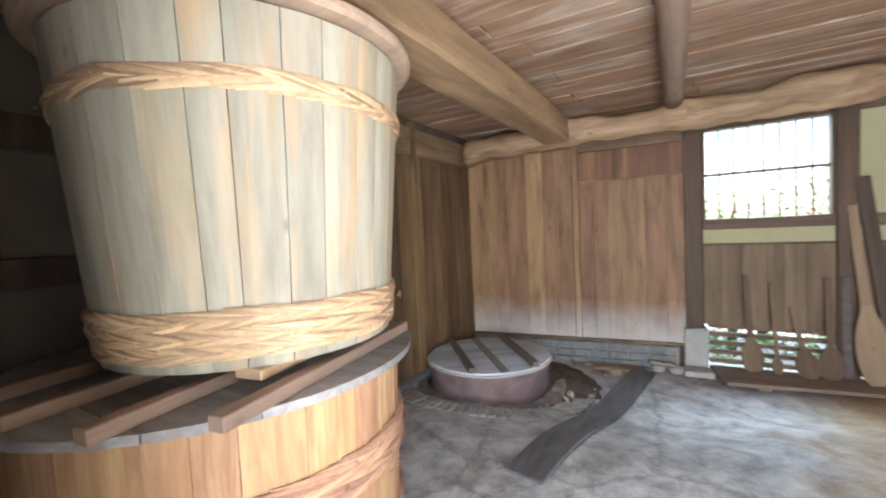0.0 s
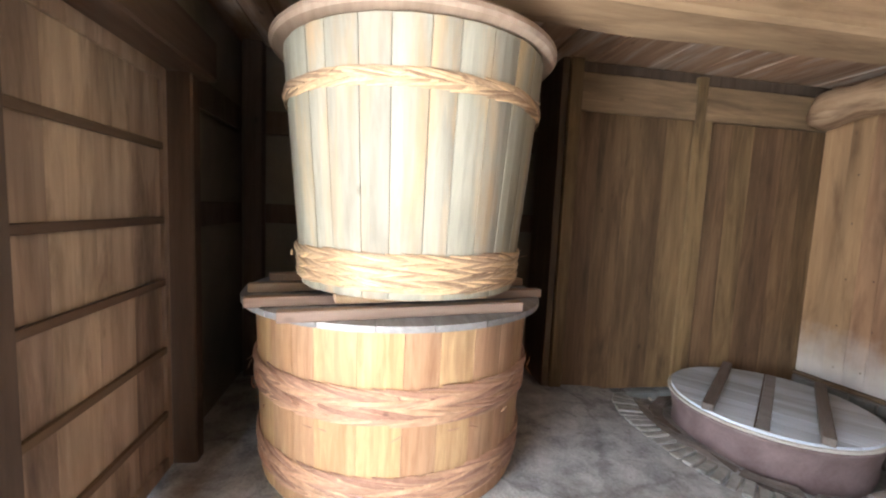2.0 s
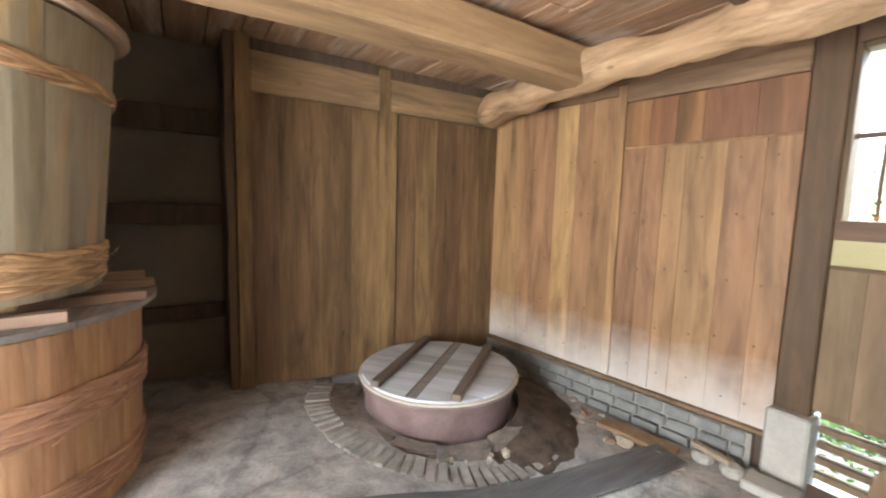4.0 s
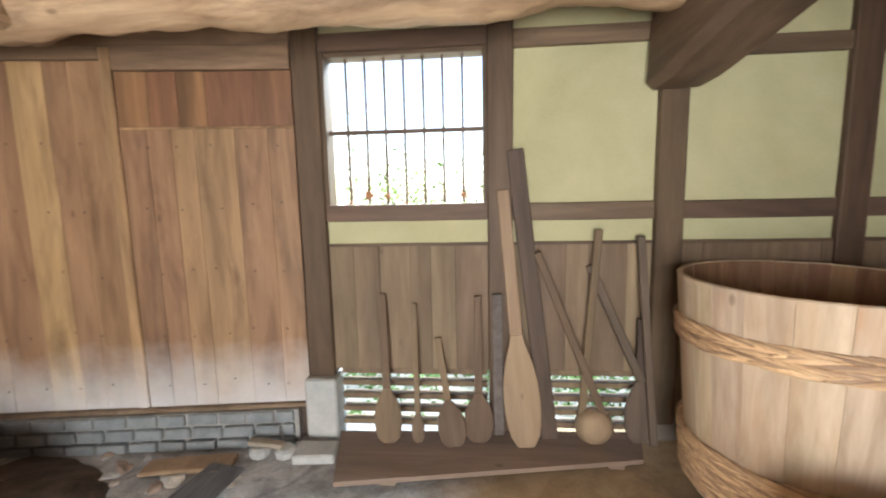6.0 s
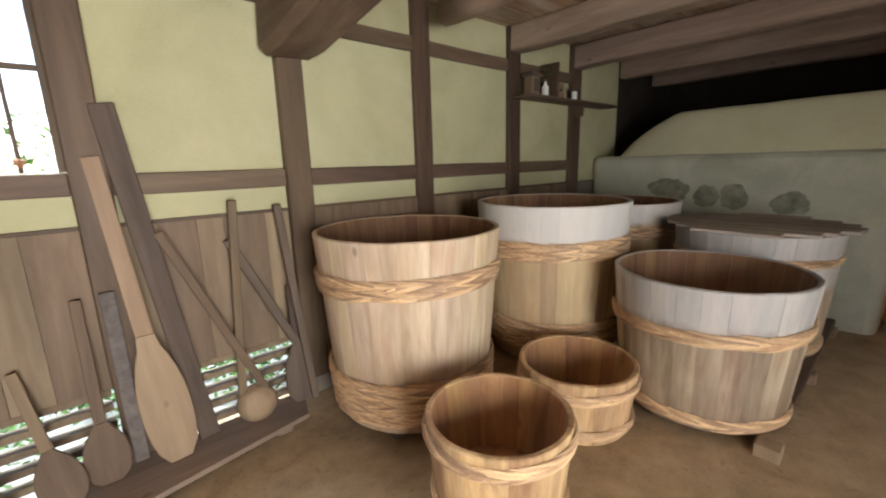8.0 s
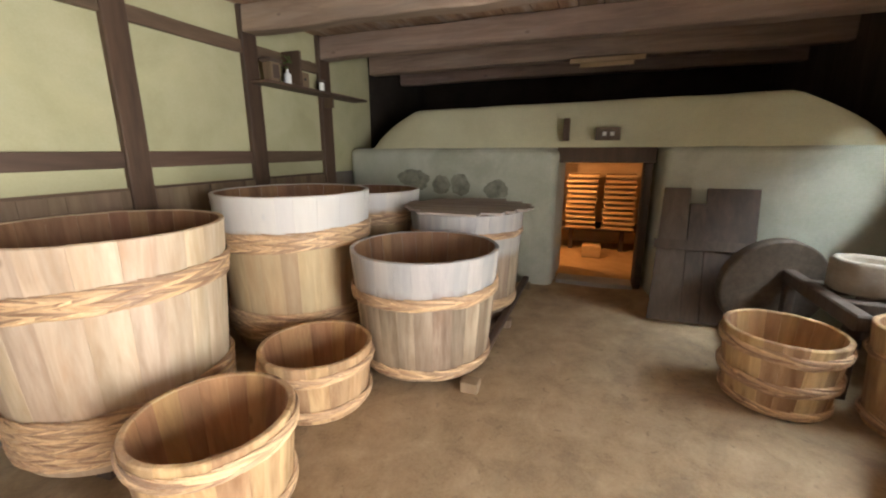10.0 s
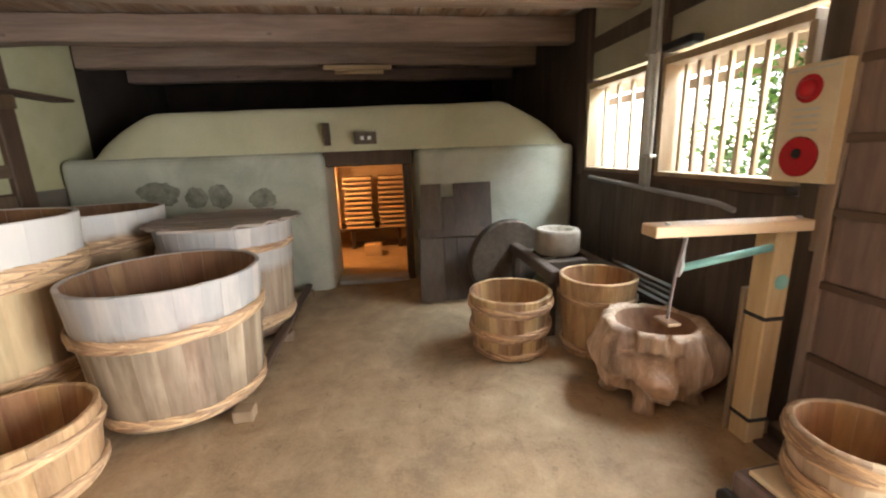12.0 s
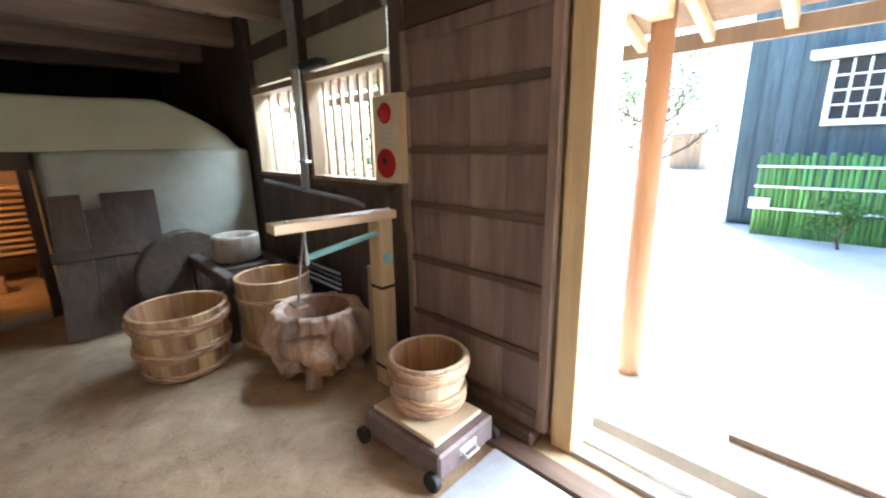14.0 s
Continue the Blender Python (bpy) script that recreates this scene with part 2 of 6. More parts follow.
M_CHAR = wood("charred_board", (0.05, 0.05, 0.055), (0.17, 0.17, 0.18), "Y", 0.6, (0.3, 0.3, 0.31), 0.4, 0.6, 0.1)
M_SLAT = wood("slat_wood", (0.26, 0.21, 0.18), (0.5, 0.43, 0.38), "Y", 0.75, (0.2, 0.15, 0.12), 0.4, 0.9, 0.2)
M_ASHPALE = earth("ash_rubble", (0.3, 0.27, 0.23), (0.58, 0.54, 0.48), 9, 0.95, 0.6, 60)
M_BRICKGREY = earth("hearth_brick", (0.19, 0.185, 0.175), (0.38, 0.37, 0.35), 7, 0.9, 0.5, 50)
# Lid planks; the window's blue-white light is put into their colour.
M_LIDLIT = wood("kettle_lid_skylight", (0.46, 0.52, 0.6), (0.68, 0.74, 0.82), "X", 0.6, (0.22, 0.22, 0.25), 0.4, 0.8, 0.12)
M_BOARD_RED = wood("wall_board_reddish", (0.1, 0.047, 0.024), (0.27, 0.135, 0.068), "Z", 0.55, (0.09, 0.04, 0.02), 0.4, 0.6, 0.1, tone=0.9)
M_PLASTER_DIM = earth("plaster_old_cream", (0.36, 0.33, 0.25), (0.48, 0.45, 0.34), 1.6, 0.92, 0.15, 60)
M_PINK = wood("batten_wood", (0.3, 0.2, 0.15), (0.46, 0.35, 0.27), "X", 0.65, (0.24, 0.15, 0.1), 0.3, 0.9, 0.15)
M_GREYWOOD = wood("grey_wood", (0.2, 0.19, 0.19), (0.42, 0.41, 0.41), "X", 0.75, (0.12, 0.1, 0.09), 0.35, 1.0, 0.2)
M_GREYWOOD_Y = wood("grey_wood_across", (0.1, 0.08, 0.07), (0.22, 0.19, 0.17), "Y", 0.75, (0.07, 0.055, 0.05), 0.35, 1.0, 0.2)
M_TOOL = wood("tool_wood", (0.115, 0.0749, 0.0461), (0.207, 0.144, 0.092), "Z", 0.7, (0.13, 0.08, 0.05), 0.4, 0.8, 0.2, tone=0.7)
M_TOOL_PALE = wood("tool_wood_pale", (0.24, 0.161, 0.0977), (0.337, 0.248, 0.161), "Z", 0.7, (0.24, 0.15, 0.09), 0.4, 0.8, 0.1)
M_TOOL_DARK = wood("tool_wood_dark", (0.06, 0.04, 0.03), (0.14, 0.1, 0.075), "Z", 0.7, (0.04, 0.03, 0.02), 0.4, 0.8, 0.1)
M_BENCH = wood("bench_wood", (0.179, 0.13, 0.0935), (0.309, 0.236, 0.175), "X", 0.7, (0.14, 0.09, 0.065), 0.4, 0.7, 0.1)
M_LOG = wood("mortar_wood", (0.3, 0.19, 0.115), (0.74, 0.57, 0.42), "Z", 0.75, (0.14, 0.09, 0.065), 0.7, 1.3, 0.1, 0.9)
M_LOG_END = wood("mortar_end_wood", (0.4, 0.24, 0.14), (0.62, 0.44, 0.3), "Y", 0.8, (0.26, 0.15, 0.1), 0.5, 0.4, 0.1, 0.5)
M_PLASTER = earth("plaster_yellow", (0.369, 0.35, 0.204), (0.473, 0.449, 0.284), 1.6, 0.92, 0.15, 60, (0.5, 0.47, 0.27), 0.4)
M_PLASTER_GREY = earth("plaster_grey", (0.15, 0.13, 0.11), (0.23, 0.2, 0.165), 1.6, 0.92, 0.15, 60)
M_KILN = earth("kiln_plaster", (0.407, 0.418, 0.33), (0.55, 0.561, 0.473), 1.8, 0.9, 0.25, 45, (0.28, 0.28, 0.21), 0.4, 1.6)
M_CLAYLUMP = earth("rusty_clay", (0.2, 0.09, 0.05), (0.36, 0.18, 0.1), 9, 0.9, 0.5, 60)
M_DARKBANK = earth("near_black_bank", (0.035, 0.028, 0.024), (0.13, 0.1, 0.08), 7, 0.95, 0.8, 45)
M_RIM = wood("kettle_lid_rim", (0.4, 0.37, 0.34), (0.58, 0.55, 0.5), "X", 0.7, (0.3, 0.25, 0.2), 0.3, 0.8, 0.1)
M_HEARTHSTONE = earth("hearth_stone", (0.13, 0.11, 0.1), (0.28, 0.25, 0.23), 6, 0.9, 0.6, 50)
M_DOORW = wood("ribbed_door_board", (0.25, 0.17, 0.12), (0.48, 0.36, 0.27), "Z", 0.7, (0.07, 0.045, 0.035), 0.8, 0.8, 0.15, tone=0.9)
M_KILN_TOP = earth("kiln_top_plaster", (0.5, 0.48, 0.32), (0.62, 0.6, 0.42), 1.5, 0.9, 0.2, 45)
M_SOOT = earth("soot_mark", (0.15, 0.15, 0.12), (0.34, 0.34, 0.27), 9, 0.95, 0.2, 50)
def two_floors():
    """Grey cement towards the hearth, brown beaten earth beyond, meeting in an uneven line."""
    m, n, l, b = mat_base("worn_floor")
    geo = n.new("ShaderNodeNewGeometry")
    pos = geo.outputs["Position"]
    big = noise_node(n, l, pos, 1.5, 6, 0.65, 0.5)
    mid = noise_node(n, l, pos, 5.0, 6, 0.65, 0.4)
    fine = noise_node(n, l, pos, 60.0, 4, 0.7)
    f = math_node(n, l, "ADD", math_node(n, l, "MULTIPLY", mid.outputs["Fac"], 0.7), math_node(n, l, "MULTIPLY", fine.outputs["Fac"], 0.3))
    brown = ramp(n, [(0.34, (0.27, 0.185, 0.108)), (0.5, (0.38, 0.27, 0.16)), (0.66, (0.47, 0.35, 0.22))])
    grey = ramp(n, [(0.36, (0.2, 0.205, 0.21)), (0.5, (0.4, 0.405, 0.41)), (0.64, (0.6, 0.605, 0.61))])
    l.new(f, brown.inputs[0])
    l.new(f, grey.inputs[0])
    sep = n.new("ShaderNodeSeparateXYZ")
    l.new(pos, sep.inputs[0])
    edge = math_node(n, l, "ADD", sep.outputs[0], math_node(n, l, "MULTIPLY", big.outputs["Fac"], 1.6))
    edge = math_node(n, l, "ADD", edge, math_node(n, l, "MULTIPLY", sep.outputs[1], -0.12))
    mr = n.new("ShaderNodeMapRange")
    mr.inputs["From Min"].default_value, mr.inputs["From Max"].default_value = 0.9, 1.5
    l.new(edge, mr.inputs["Value"])
    col = mix(n, l, mr.outputs[0], grey.outputs[0], brown.outputs[0])
    st = ramp(n, [(0.52, (0, 0, 0)), (0.66, (1, 1, 1))])
    l.new(big.outputs["Fac"], st.inputs[0])
    col = mix(n, l, math_node(n, l, "MULTIPLY", st.outputs[0], 0.45), col, (0.13, 0.095, 0.07))
    sp = noise_node(n, l, pos, 13.0, 3, 0.6, 0.4)
    spr = ramp(n, [(0.64, (0, 0, 0)), (0.69, (1, 1, 1))])
    l.new(sp.outputs["Fac"], spr.inputs[0])
    col = mix(n, l, math_node(n, l, "MULTIPLY", spr.outputs[0], 0.3), col, (0.1, 0.07, 0.05))
    vo = n.new("ShaderNodeTexVoronoi")
    vo.feature = "DISTANCE_TO_EDGE"
    vo.inputs["Scale"].default_value = 0.9
    wob = mix(n, l, 0.3, pos, big.outputs["Color"])
    l.new(wob, vo.inputs["Vector"])
    cr = ramp(n, [(0.006, (1, 1, 1)), (0.016, (0, 0, 0))])
    l.new(vo.outputs["Distance"], cr.inputs[0])
    inv = math_node(n, l, "SUBTRACT", 1.0, mr.outputs[0])
    crack = math_node(n, l, "MULTIPLY", cr.outputs[0], inv)
    patch = n.new("ShaderNodeTexVoronoi")
    patch.inputs["Scale"].default_value = 0.9
    l.new(wob, patch.inputs["Vector"])
    pv = n.new("ShaderNodeHueSaturation")
    l.new(col, pv.inputs["Color"])
    l.new(math_node(n, l, "ADD", math_node(n, l, "MULTIPLY", patch.outputs["Color"], 0.3), 0.85), pv.inputs["Value"])
    col = mix(n, l, inv, col, pv.outputs[0])
    col = mix(n, l, math_node(n, l, "MULTIPLY", crack, 0.28), col, (0.035, 0.03, 0.028))
    l.new(col, b.inputs["Base Color"])
    rr = math_node(n, l, "ADD", math_node(n, l, "MULTIPLY", mid.outputs["Fac"], 0.3), 0.55)
    l.new(rr, b.inputs["Roughness"])
    b.inputs["Specular IOR Level"].default_value = 0.35
    bp = n.new("ShaderNodeBump")
    bp.inputs["Strength"].default_value, bp.inputs["Distance"].default_value = 0.6, 0.015
    l.new(f, bp.inputs["Height"])
    l.new(bp.outputs[0], b.inputs["Normal"])
    return m


M_LIGHTPOOL = earth("floor_light_pool", (0.252, 0.264, 0.27), (0.372, 0.384, 0.39), 3, 0.9, 0.3, 60, (0.3, 0.29, 0.27), 0.5, 2.0)
M_TWO = two_floors()
M_BRICK = earth("grey_brick", (0.16, 0.176, 0.184), (0.272, 0.288, 0.296), 6, 0.85, 0.4, 50)
M_STONE = earth("stone", (0.33, 0.34, 0.33), (0.5, 0.5, 0.48), 4, 0.85, 0.5, 40)
M_KETTLE = earth("kettle_iron", (0.156, 0.108, 0.108), (0.264, 0.198, 0.198), 5, 0.5, 0.3, 60, (0.27, 0.22, 0.22), 0.4, 3)
M_ASH = earth("ash_clay", (0.16, 0.12, 0.1), (0.36, 0.28, 0.22), 5, 0.95, 0.8, 40)
M_CORAL = earth("millstone", (0.274, 0.23, 0.18), (0.396, 0.338, 0.274), 8, 0.9, 0.6, 60)
M_GRAVEL = earth("yard_ground", (0.5, 0.47, 0.41), (0.66, 0.62, 0.55), 1.2, 0.95, 0.5, 60)
M_STEEL = earth("galvanised_steel", (0.45, 0.45, 0.43), (0.6, 0.6, 0.57), 9, 0.4, 0.1, 60, metal=0.35)
M_DARKMETAL = earth("painted_scale_metal", (0.12, 0.085, 0.08), (0.22, 0.17, 0.16), 6, 0.45, 0.2, 50)
M_CREAM = earth("cream_paint", (0.62, 0.5, 0.32), (0.7, 0.58, 0.39), 6, 0.4, 0.05, 50)
M_CREAM_SIDE = earth("cream_side_tone", (0.6, 0.42, 0.22), (0.66, 0.48, 0.27), 6, 0.5, 0.05, 50)
M_RED = earth("red_paint", (0.36, 0.01, 0.018), (0.46, 0.016, 0.022), 8, 0.35, 0.05, 50)
M_BLACK = earth("black_rubber", (0.015, 0.015, 0.015), (0.03, 0.03, 0.03), 8, 0.6, 0.1, 50)
M_GREENPIPE = earth("verdigris_paint", (0.2, 0.45, 0.4), (0.3, 0.56, 0.5), 8, 0.5, 0.1, 50)
M_WHITE = earth("white_paint", (0.72, 0.72, 0.7), (0.8, 0.8, 0.78), 8, 0.5, 0.05, 50)
M_BLUEWOOD = wood("stained_cladding", (0.035, 0.055, 0.065), (0.09, 0.125, 0.14), "Z", 0.7, (0.03, 0.04, 0.05), 0.4, 0.8, 0.2)
M_ROOF = earth("roof_tile", (0.12, 0.12, 0.13), (0.22, 0.22, 0.23), 5, 0.6, 0.2, 50)
M_GREENBAMBOO = wood("green_bamboo", (0.06, 0.16, 0.03), (0.16, 0.34, 0.08), "Z", 0.4, (0.2, 0.3, 0.12), 0.4, 0.5, 0.3)
M_FOLIAGE = earth("foliage", (0.04, 0.1, 0.02), (0.12, 0.22, 0.05), 6, 0.6, 0.1, 40)
M_MAT = earth("kiln_floor_mat", (0.42, 0.3, 0.15), (0.55, 0.4, 0.22), 5, 0.85, 0.3, 70)
M_SHADE = earth("void_shade", (0.02, 0.015, 0.012), (0.04, 0.03, 0.024), 3, 0.9, 0.2, 40)


# ---- mesh helpers ----
def mesh_of(name, bm, material, smooth=False):
    me = bpy.data.meshes.new(name)
    bm.normal_update()
    bm.to_mesh(me)
    bm.free()
    for m in material if isinstance(material, (list, tuple)) else [material]:
        me.materials.append(m)
    if smooth:
        for p in me.polygons:
            p.use_smooth = True
    return me


def part(name, bm, material, parent=None, label="", smooth=False, m=None):
    ob = new(name, mesh_of(name, bm, material, smooth))
    ob.parent = parent
    if m is not None:
        ob.matrix_basis = m
    if label:
        ob["label"] = label
    return ob


def base(name, m, label, category, group="", kind=""):
    """An Empty that carries a thing's parts."""
    ob = new(name)
    ob.empty_display_size = 0.1
    ob.matrix_basis = m
    return tagged(ob, label, category, group, kind)


def box(x0, x1, y0, y1, z0, z1, bevel=0.004, bm=None, cuts=0, wob=0.0):
    b = bm or bmesh.new()
    t = bmesh.new()
    bmesh.ops.create_cube(t, size=1)
    for v in t.verts:
        v.co = Vector(((x0 + x1) / 2 + v.co.x * (x1 - x0), (y0 + y1) / 2 + v.co.y * (y1 - y0), (z0 + z1) / 2 + v.co.z * (z1 - z0)))
    if bevel:
        bmesh.ops.bevel(t, geom=t.edges[:], offset=min(bevel, 0.3 * min(x1 - x0, y1 - y0, z1 - z0)), segments=1, affect="EDGES")
    if cuts:
        long = max((x1 - x0, 0), (y1 - y0, 1), (z1 - z0, 2))[1]
        es = [e for e in t.edges if abs((e.verts[0].co - e.verts[1].co).normalized()[long]) > 0.99]
        bmesh.ops.subdivide_edges(t, edges=es, cuts=cuts, use_grid_fill=True)
        for v in t.verts:
            d = noise.noise_vector(v.co * 1.7 + Vector((x0 * 3.1, y0 * 1.3, z0)))
            d[long] = 0
            v.co += d * wob
    me = bpy.data.meshes.new("tmp")
    t.to_mesh(me)
    t.free()
    b.from_mesh(me)
    bpy.data.meshes.remove(me)
    return b


def tube(points, radii, sides=10, bm=None, flat=1.0, closed=False, caps=True):
    """A tube through points; flat squeezes it up and down."""
    b = bm or bmesh.new()
    pts = [Vector(p) for p in points]
    rings = []
    count = len(pts)
    for i, p in enumerate(pts):
        a = pts[(i - 1) % count] if (closed or i) else p
        c = pts[(i + 1) % count] if (closed or i < count - 1) else p
        d = (c - a).normalized()
        up = Vector((0, 0, 1)) if abs(d.z) < 0.95 else Vector((0, 1, 0))
        side = d.cross(up).normalized()
        up2 = side.cross(d).normalized()
        r = radii[i] if isinstance(radii, (list, tuple)) else radii
        rings.append([b.verts.new(p + side * (r * math.cos(2 * math.pi * k / sides)) + up2 * (r * flat * math.sin(2 * math.pi * k / sides))) for k in range(sides)])
    for i in range(count if closed else count - 1):
        r0, r1 = rings[i], rings[(i + 1) % count]
        for k in range(sides):
            b.faces.new((r0[k], r0[(k + 1) % sides], r1[(k + 1) % sides], r1[k]))
    if caps and not closed:
        b.faces.new(rings[0][::-1])
        b.faces.new(rings[-1])
    bmesh.ops.recalc_face_normals(b, faces=b.faces[:])
    return b


def roughen(b, amp, scale, seed=0.0):
    """Uneven hewn or gnarled surface."""
    for v in b.verts:
        v.co += noise.noise_vector(v.co * scale + Vector((seed, 0, 0))) * amp + noise.noise_vector(v.co * scale * 3.1) * amp * 0.35
    return b


def disc(r, z0, z1, seg=48, cx=0, cy=0, bevel=0.006, bm=None, r2=None):
    b = bm or bmesh.new()
    r2 = r if r2 is None else r2
    prof = [(r - bevel, z0), (r, z0 + bevel), (r2, z1 - bevel), (r2 - bevel, z1)]
    rings = [[b.verts.new((cx + q * math.cos(2 * math.pi * k / seg), cy + q * math.sin(2 * math.pi * k / seg), z)) for k in range(seg)] for q, z in prof]
    for a, c in zip(rings, rings[1:]):
        for k in range(seg):
            b.faces.new((a[k], a[(k + 1) % seg], c[(k + 1) % seg], c[k]))
    b.faces.new(rings[0][::-1])
    b.faces.new(rings[-1])
    return b


def prism(pts, z0, z1, bm=None):
    """A flat outline given thickness."""
    b = bm or bmesh.new()
    lo = [b.verts.new((x, y, z0)) for x, y in pts]
    hi = [b.verts.new((x, y, z1)) for x, y in pts]
    b.faces.new(lo[::-1])
    b.faces.new(hi)
    for i in range(len(pts)):
        j = (i + 1) % len(pts)
        b.faces.new((lo[i], lo[j], hi[j], hi[i]))
    bmesh.ops.recalc_face_normals(b, faces=b.faces[:])
    return b


def struct(name, bm, material, label="", smooth=False):
    return tagged(part(name, bm, material, None, label, smooth), kind="structure")


def shell(name, label="", category=""):
    """A piece of the setting that has parts."""
    return base(name, pose(0, 0, 0), label, category, kind="structure")


# ---- the large structure ----
WN, WS, WW = 5.45, 0.10, -3.05


def floor_z(x, y):
    a = min(max((3.6 - x) / 1.2, 0), 1)
    c = min(max((y - 2.6 - 0.8 * min(max(x / 1.5, 0), 1)) / 1.4, 0), 1)
    a, c = a * a * (3 - 2 * a), c * c * (3 - 2 * c)
    return -0.2 * a * c


def floor_sheet(x0, x1, y0, y1, step, fz, bumpy):
    b = bmesh.new()
    nx, ny = int((x1 - x0) / step), int((y1 - y0) / step)
    g = [[b.verts.new((x0 + (x1 - x0) * i / nx, y0 + (y1 - y0) * j / ny, 0)) for j in range(ny + 1)] for i in range(nx + 1)]
    for row in g:
        for v in row:
            v.co.z = fz(v.co.x, v.co.y) + bumpy * noise.noise(Vector((v.co.x * 2, v.co.y * 2, 0)))
    for i in range(nx):
        for j in range(ny):
            b.faces.new((g[i][j], g[i + 1][j], g[i + 1][j + 1], g[i][j + 1]))
    return b


struct("floor", floor_sheet(-3.35, 8.95, -0.14, 5.66, 0.1, floor_z, 0.014), M_TWO, "worn floor, grey cement by the hearth and brown beaten earth beyond", True)
bm = bmesh.new()
gx, gy = (-300, -60, -20, -3.4, 9.0, 20, 60, 300), (-300, -60, -20, -8, -3, -0.3, -0.16, 5.7, 12, 25, 60, 300)
grid = [[bm.verts.new((x, y, -0.04 if y < -0.2 else -0.45)) for y in gy] for x in gx]
for i in range(len(gx) - 1):
    for j in range(len(gy) - 1):
        bm.faces.new((grid[i][j], grid[i + 1][j], grid[i + 1][j + 1], grid[i][j + 1]))
struct("ground", bm, M_GRAVEL, "pale sunlit yard ground")

# window wall
wall = shell("wall_north", "yellow plaster wall with dark posts and boarded foot", "wall")
part("plaster", box(0.0, 1.3, WN, WN + 0.14, 2.47, 2.95, 0, bm=box(0.0, 1.3, WN, WN + 0.14, 1.21, 1.48, 0, bm=box(1.3, 6.9, WN, WN + 0.14, 1.21, 2.95, 0))), M_PLASTER, wall)
# Near-black screens close the space behind the kiln; the gloom is in the colour.
part("void_screen", box(6.9, 9.0, WN, WN + 0.14, -0.3, 2.95, 0, bm=box(8.95, 9.09, -0.1, 5.59, -0.3, 2.95, 0)), M_SHADE, wall)
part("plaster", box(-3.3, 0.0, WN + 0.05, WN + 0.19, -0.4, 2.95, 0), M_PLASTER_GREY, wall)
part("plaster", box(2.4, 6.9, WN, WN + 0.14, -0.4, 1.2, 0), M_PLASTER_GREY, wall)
for x0, x1, w in ((-0.05, 0.13, 0.05), (1.235, 1.40, 0.05), (2.31, 2.48, 0.06), (3.41, 3.58, 0.05), (4.58, 4.76, 0.05), (5.70, 5.90, 0.05)):
    part("post", box(x0, x1, WN - w, WN + 0.16, -0.3 if x0 < 2 else -0.05, 2.95, 0.008, cuts=6, wob=0.006), M_POST, wall)
for x0, x1, z0, z1 in ((0.13, 1.235, 1.37, 1.485), (1.40, 2.31, 1.36, 1.475), (2.48, 3.41, 1.355, 1.47), (3.58, 4.58, 1.355, 1.47), (4.76, 5.70, 1.355, 1.47),
                       (0.13, 1.235, 2.485, 2.6), (1.40, 2.31, 2.46, 2.57), (2.48, 3.41, 2.35, 2.46), (3.58, 4.58, 2.34, 2.45), (4.76, 5.70, 2.33, 2.44)):
    part("rail", box(x0, x1, WN - 0.035, WN + 0.1, z0, z1, 0.006, cuts=4, wob=0.005), M_RAIL, wall)
for x0, x1 in ((0.13, 1.235), (1.40, 2.31), (2.48, 3.41), (3.58, 4.58), (4.76, 5.70)):
    part("cap_strip", box(x0, x1, WN - 0.02, WN + 0.05, 1.195, 1.215, 0.003), M_RAIL, wall)


def boards(parent, x0, x1, z0, z1, y, material, width=0.16, along="x", thick=0.02, seed=1, jitter=0.3):
    """Upright boards of uneven width on a wall."""
    rnd = random.Random(seed)
    x = x0
    while x < x1 - 0.02:
        w = min(width * rnd.uniform(1 - jitter, 1 + jitter), x1 - x)
        if x1 - x - w < 0.05:
            w = x1 - x
        d = rnd.uniform(0, 0.004)
        if along == "x":
            b = box(-w / 2, w / 2 - 0.0012, -thick / 2 - d, thick / 2 - d, z0, z1, 0.0015)
            part("board", b, material, parent, m=pose(x + w / 2, y, 0))
        else:
            b = box(-thick / 2 + d, thick / 2 + d, -w / 2, w / 2 - 0.0012, z0, z1, 0.0015)
            part("board", b, material, parent, m=pose(y, x + w / 2, 0))
        x += w


# Unseen sheet behind the gapped boards stops bright lines.
part("backing", box(0.13, 2.31, WN + 0.02, WN + 0.05, 0.305, 1.2, 0), M_BOARD_LOW, wall)
boards(wall, 0.13, 1.235, 0.31, 1.195, WN + 0.005, M_BOARD_LOW, 0.2, seed=3)
boards(wall, 1.40, 2.31, 0.31, 1.195, WN + 0.005, M_BOARD_LOW, 0.2, seed=4)
boards(wall, 2.48, 3.41, -0.02, 1.195, WN - 0.015, M_BOARD_LOW, 0.13, seed=5)
boards(wall, 3.58, 4.58, -0.02, 1.195, WN - 0.015, M_BOARD_LOW, 0.13, seed=6)
boards(wall, 4.76, 5.70, -0.02, 1.195, WN - 0.015, M_BOARD_LOW, 0.13, seed=7)
part("stone_block", box(-0.07, 0.16, WN - 0.12, WN + 0.1, -0.3, 0.27, 0.015), M_STONE, wall)
# louvres along the foot of the wall
for x0, x1 in ((0.17, 1.225), (1.41, 2.30)):
    for z in (-0.10, 0.0, 0.1, 0.2, 0.29):
        part("slat", box(x0, x1, WN - 0.005, WN + 0.06, z - 0.02, z + 0.02, 0.003), M_BOARD_LOW, wall)

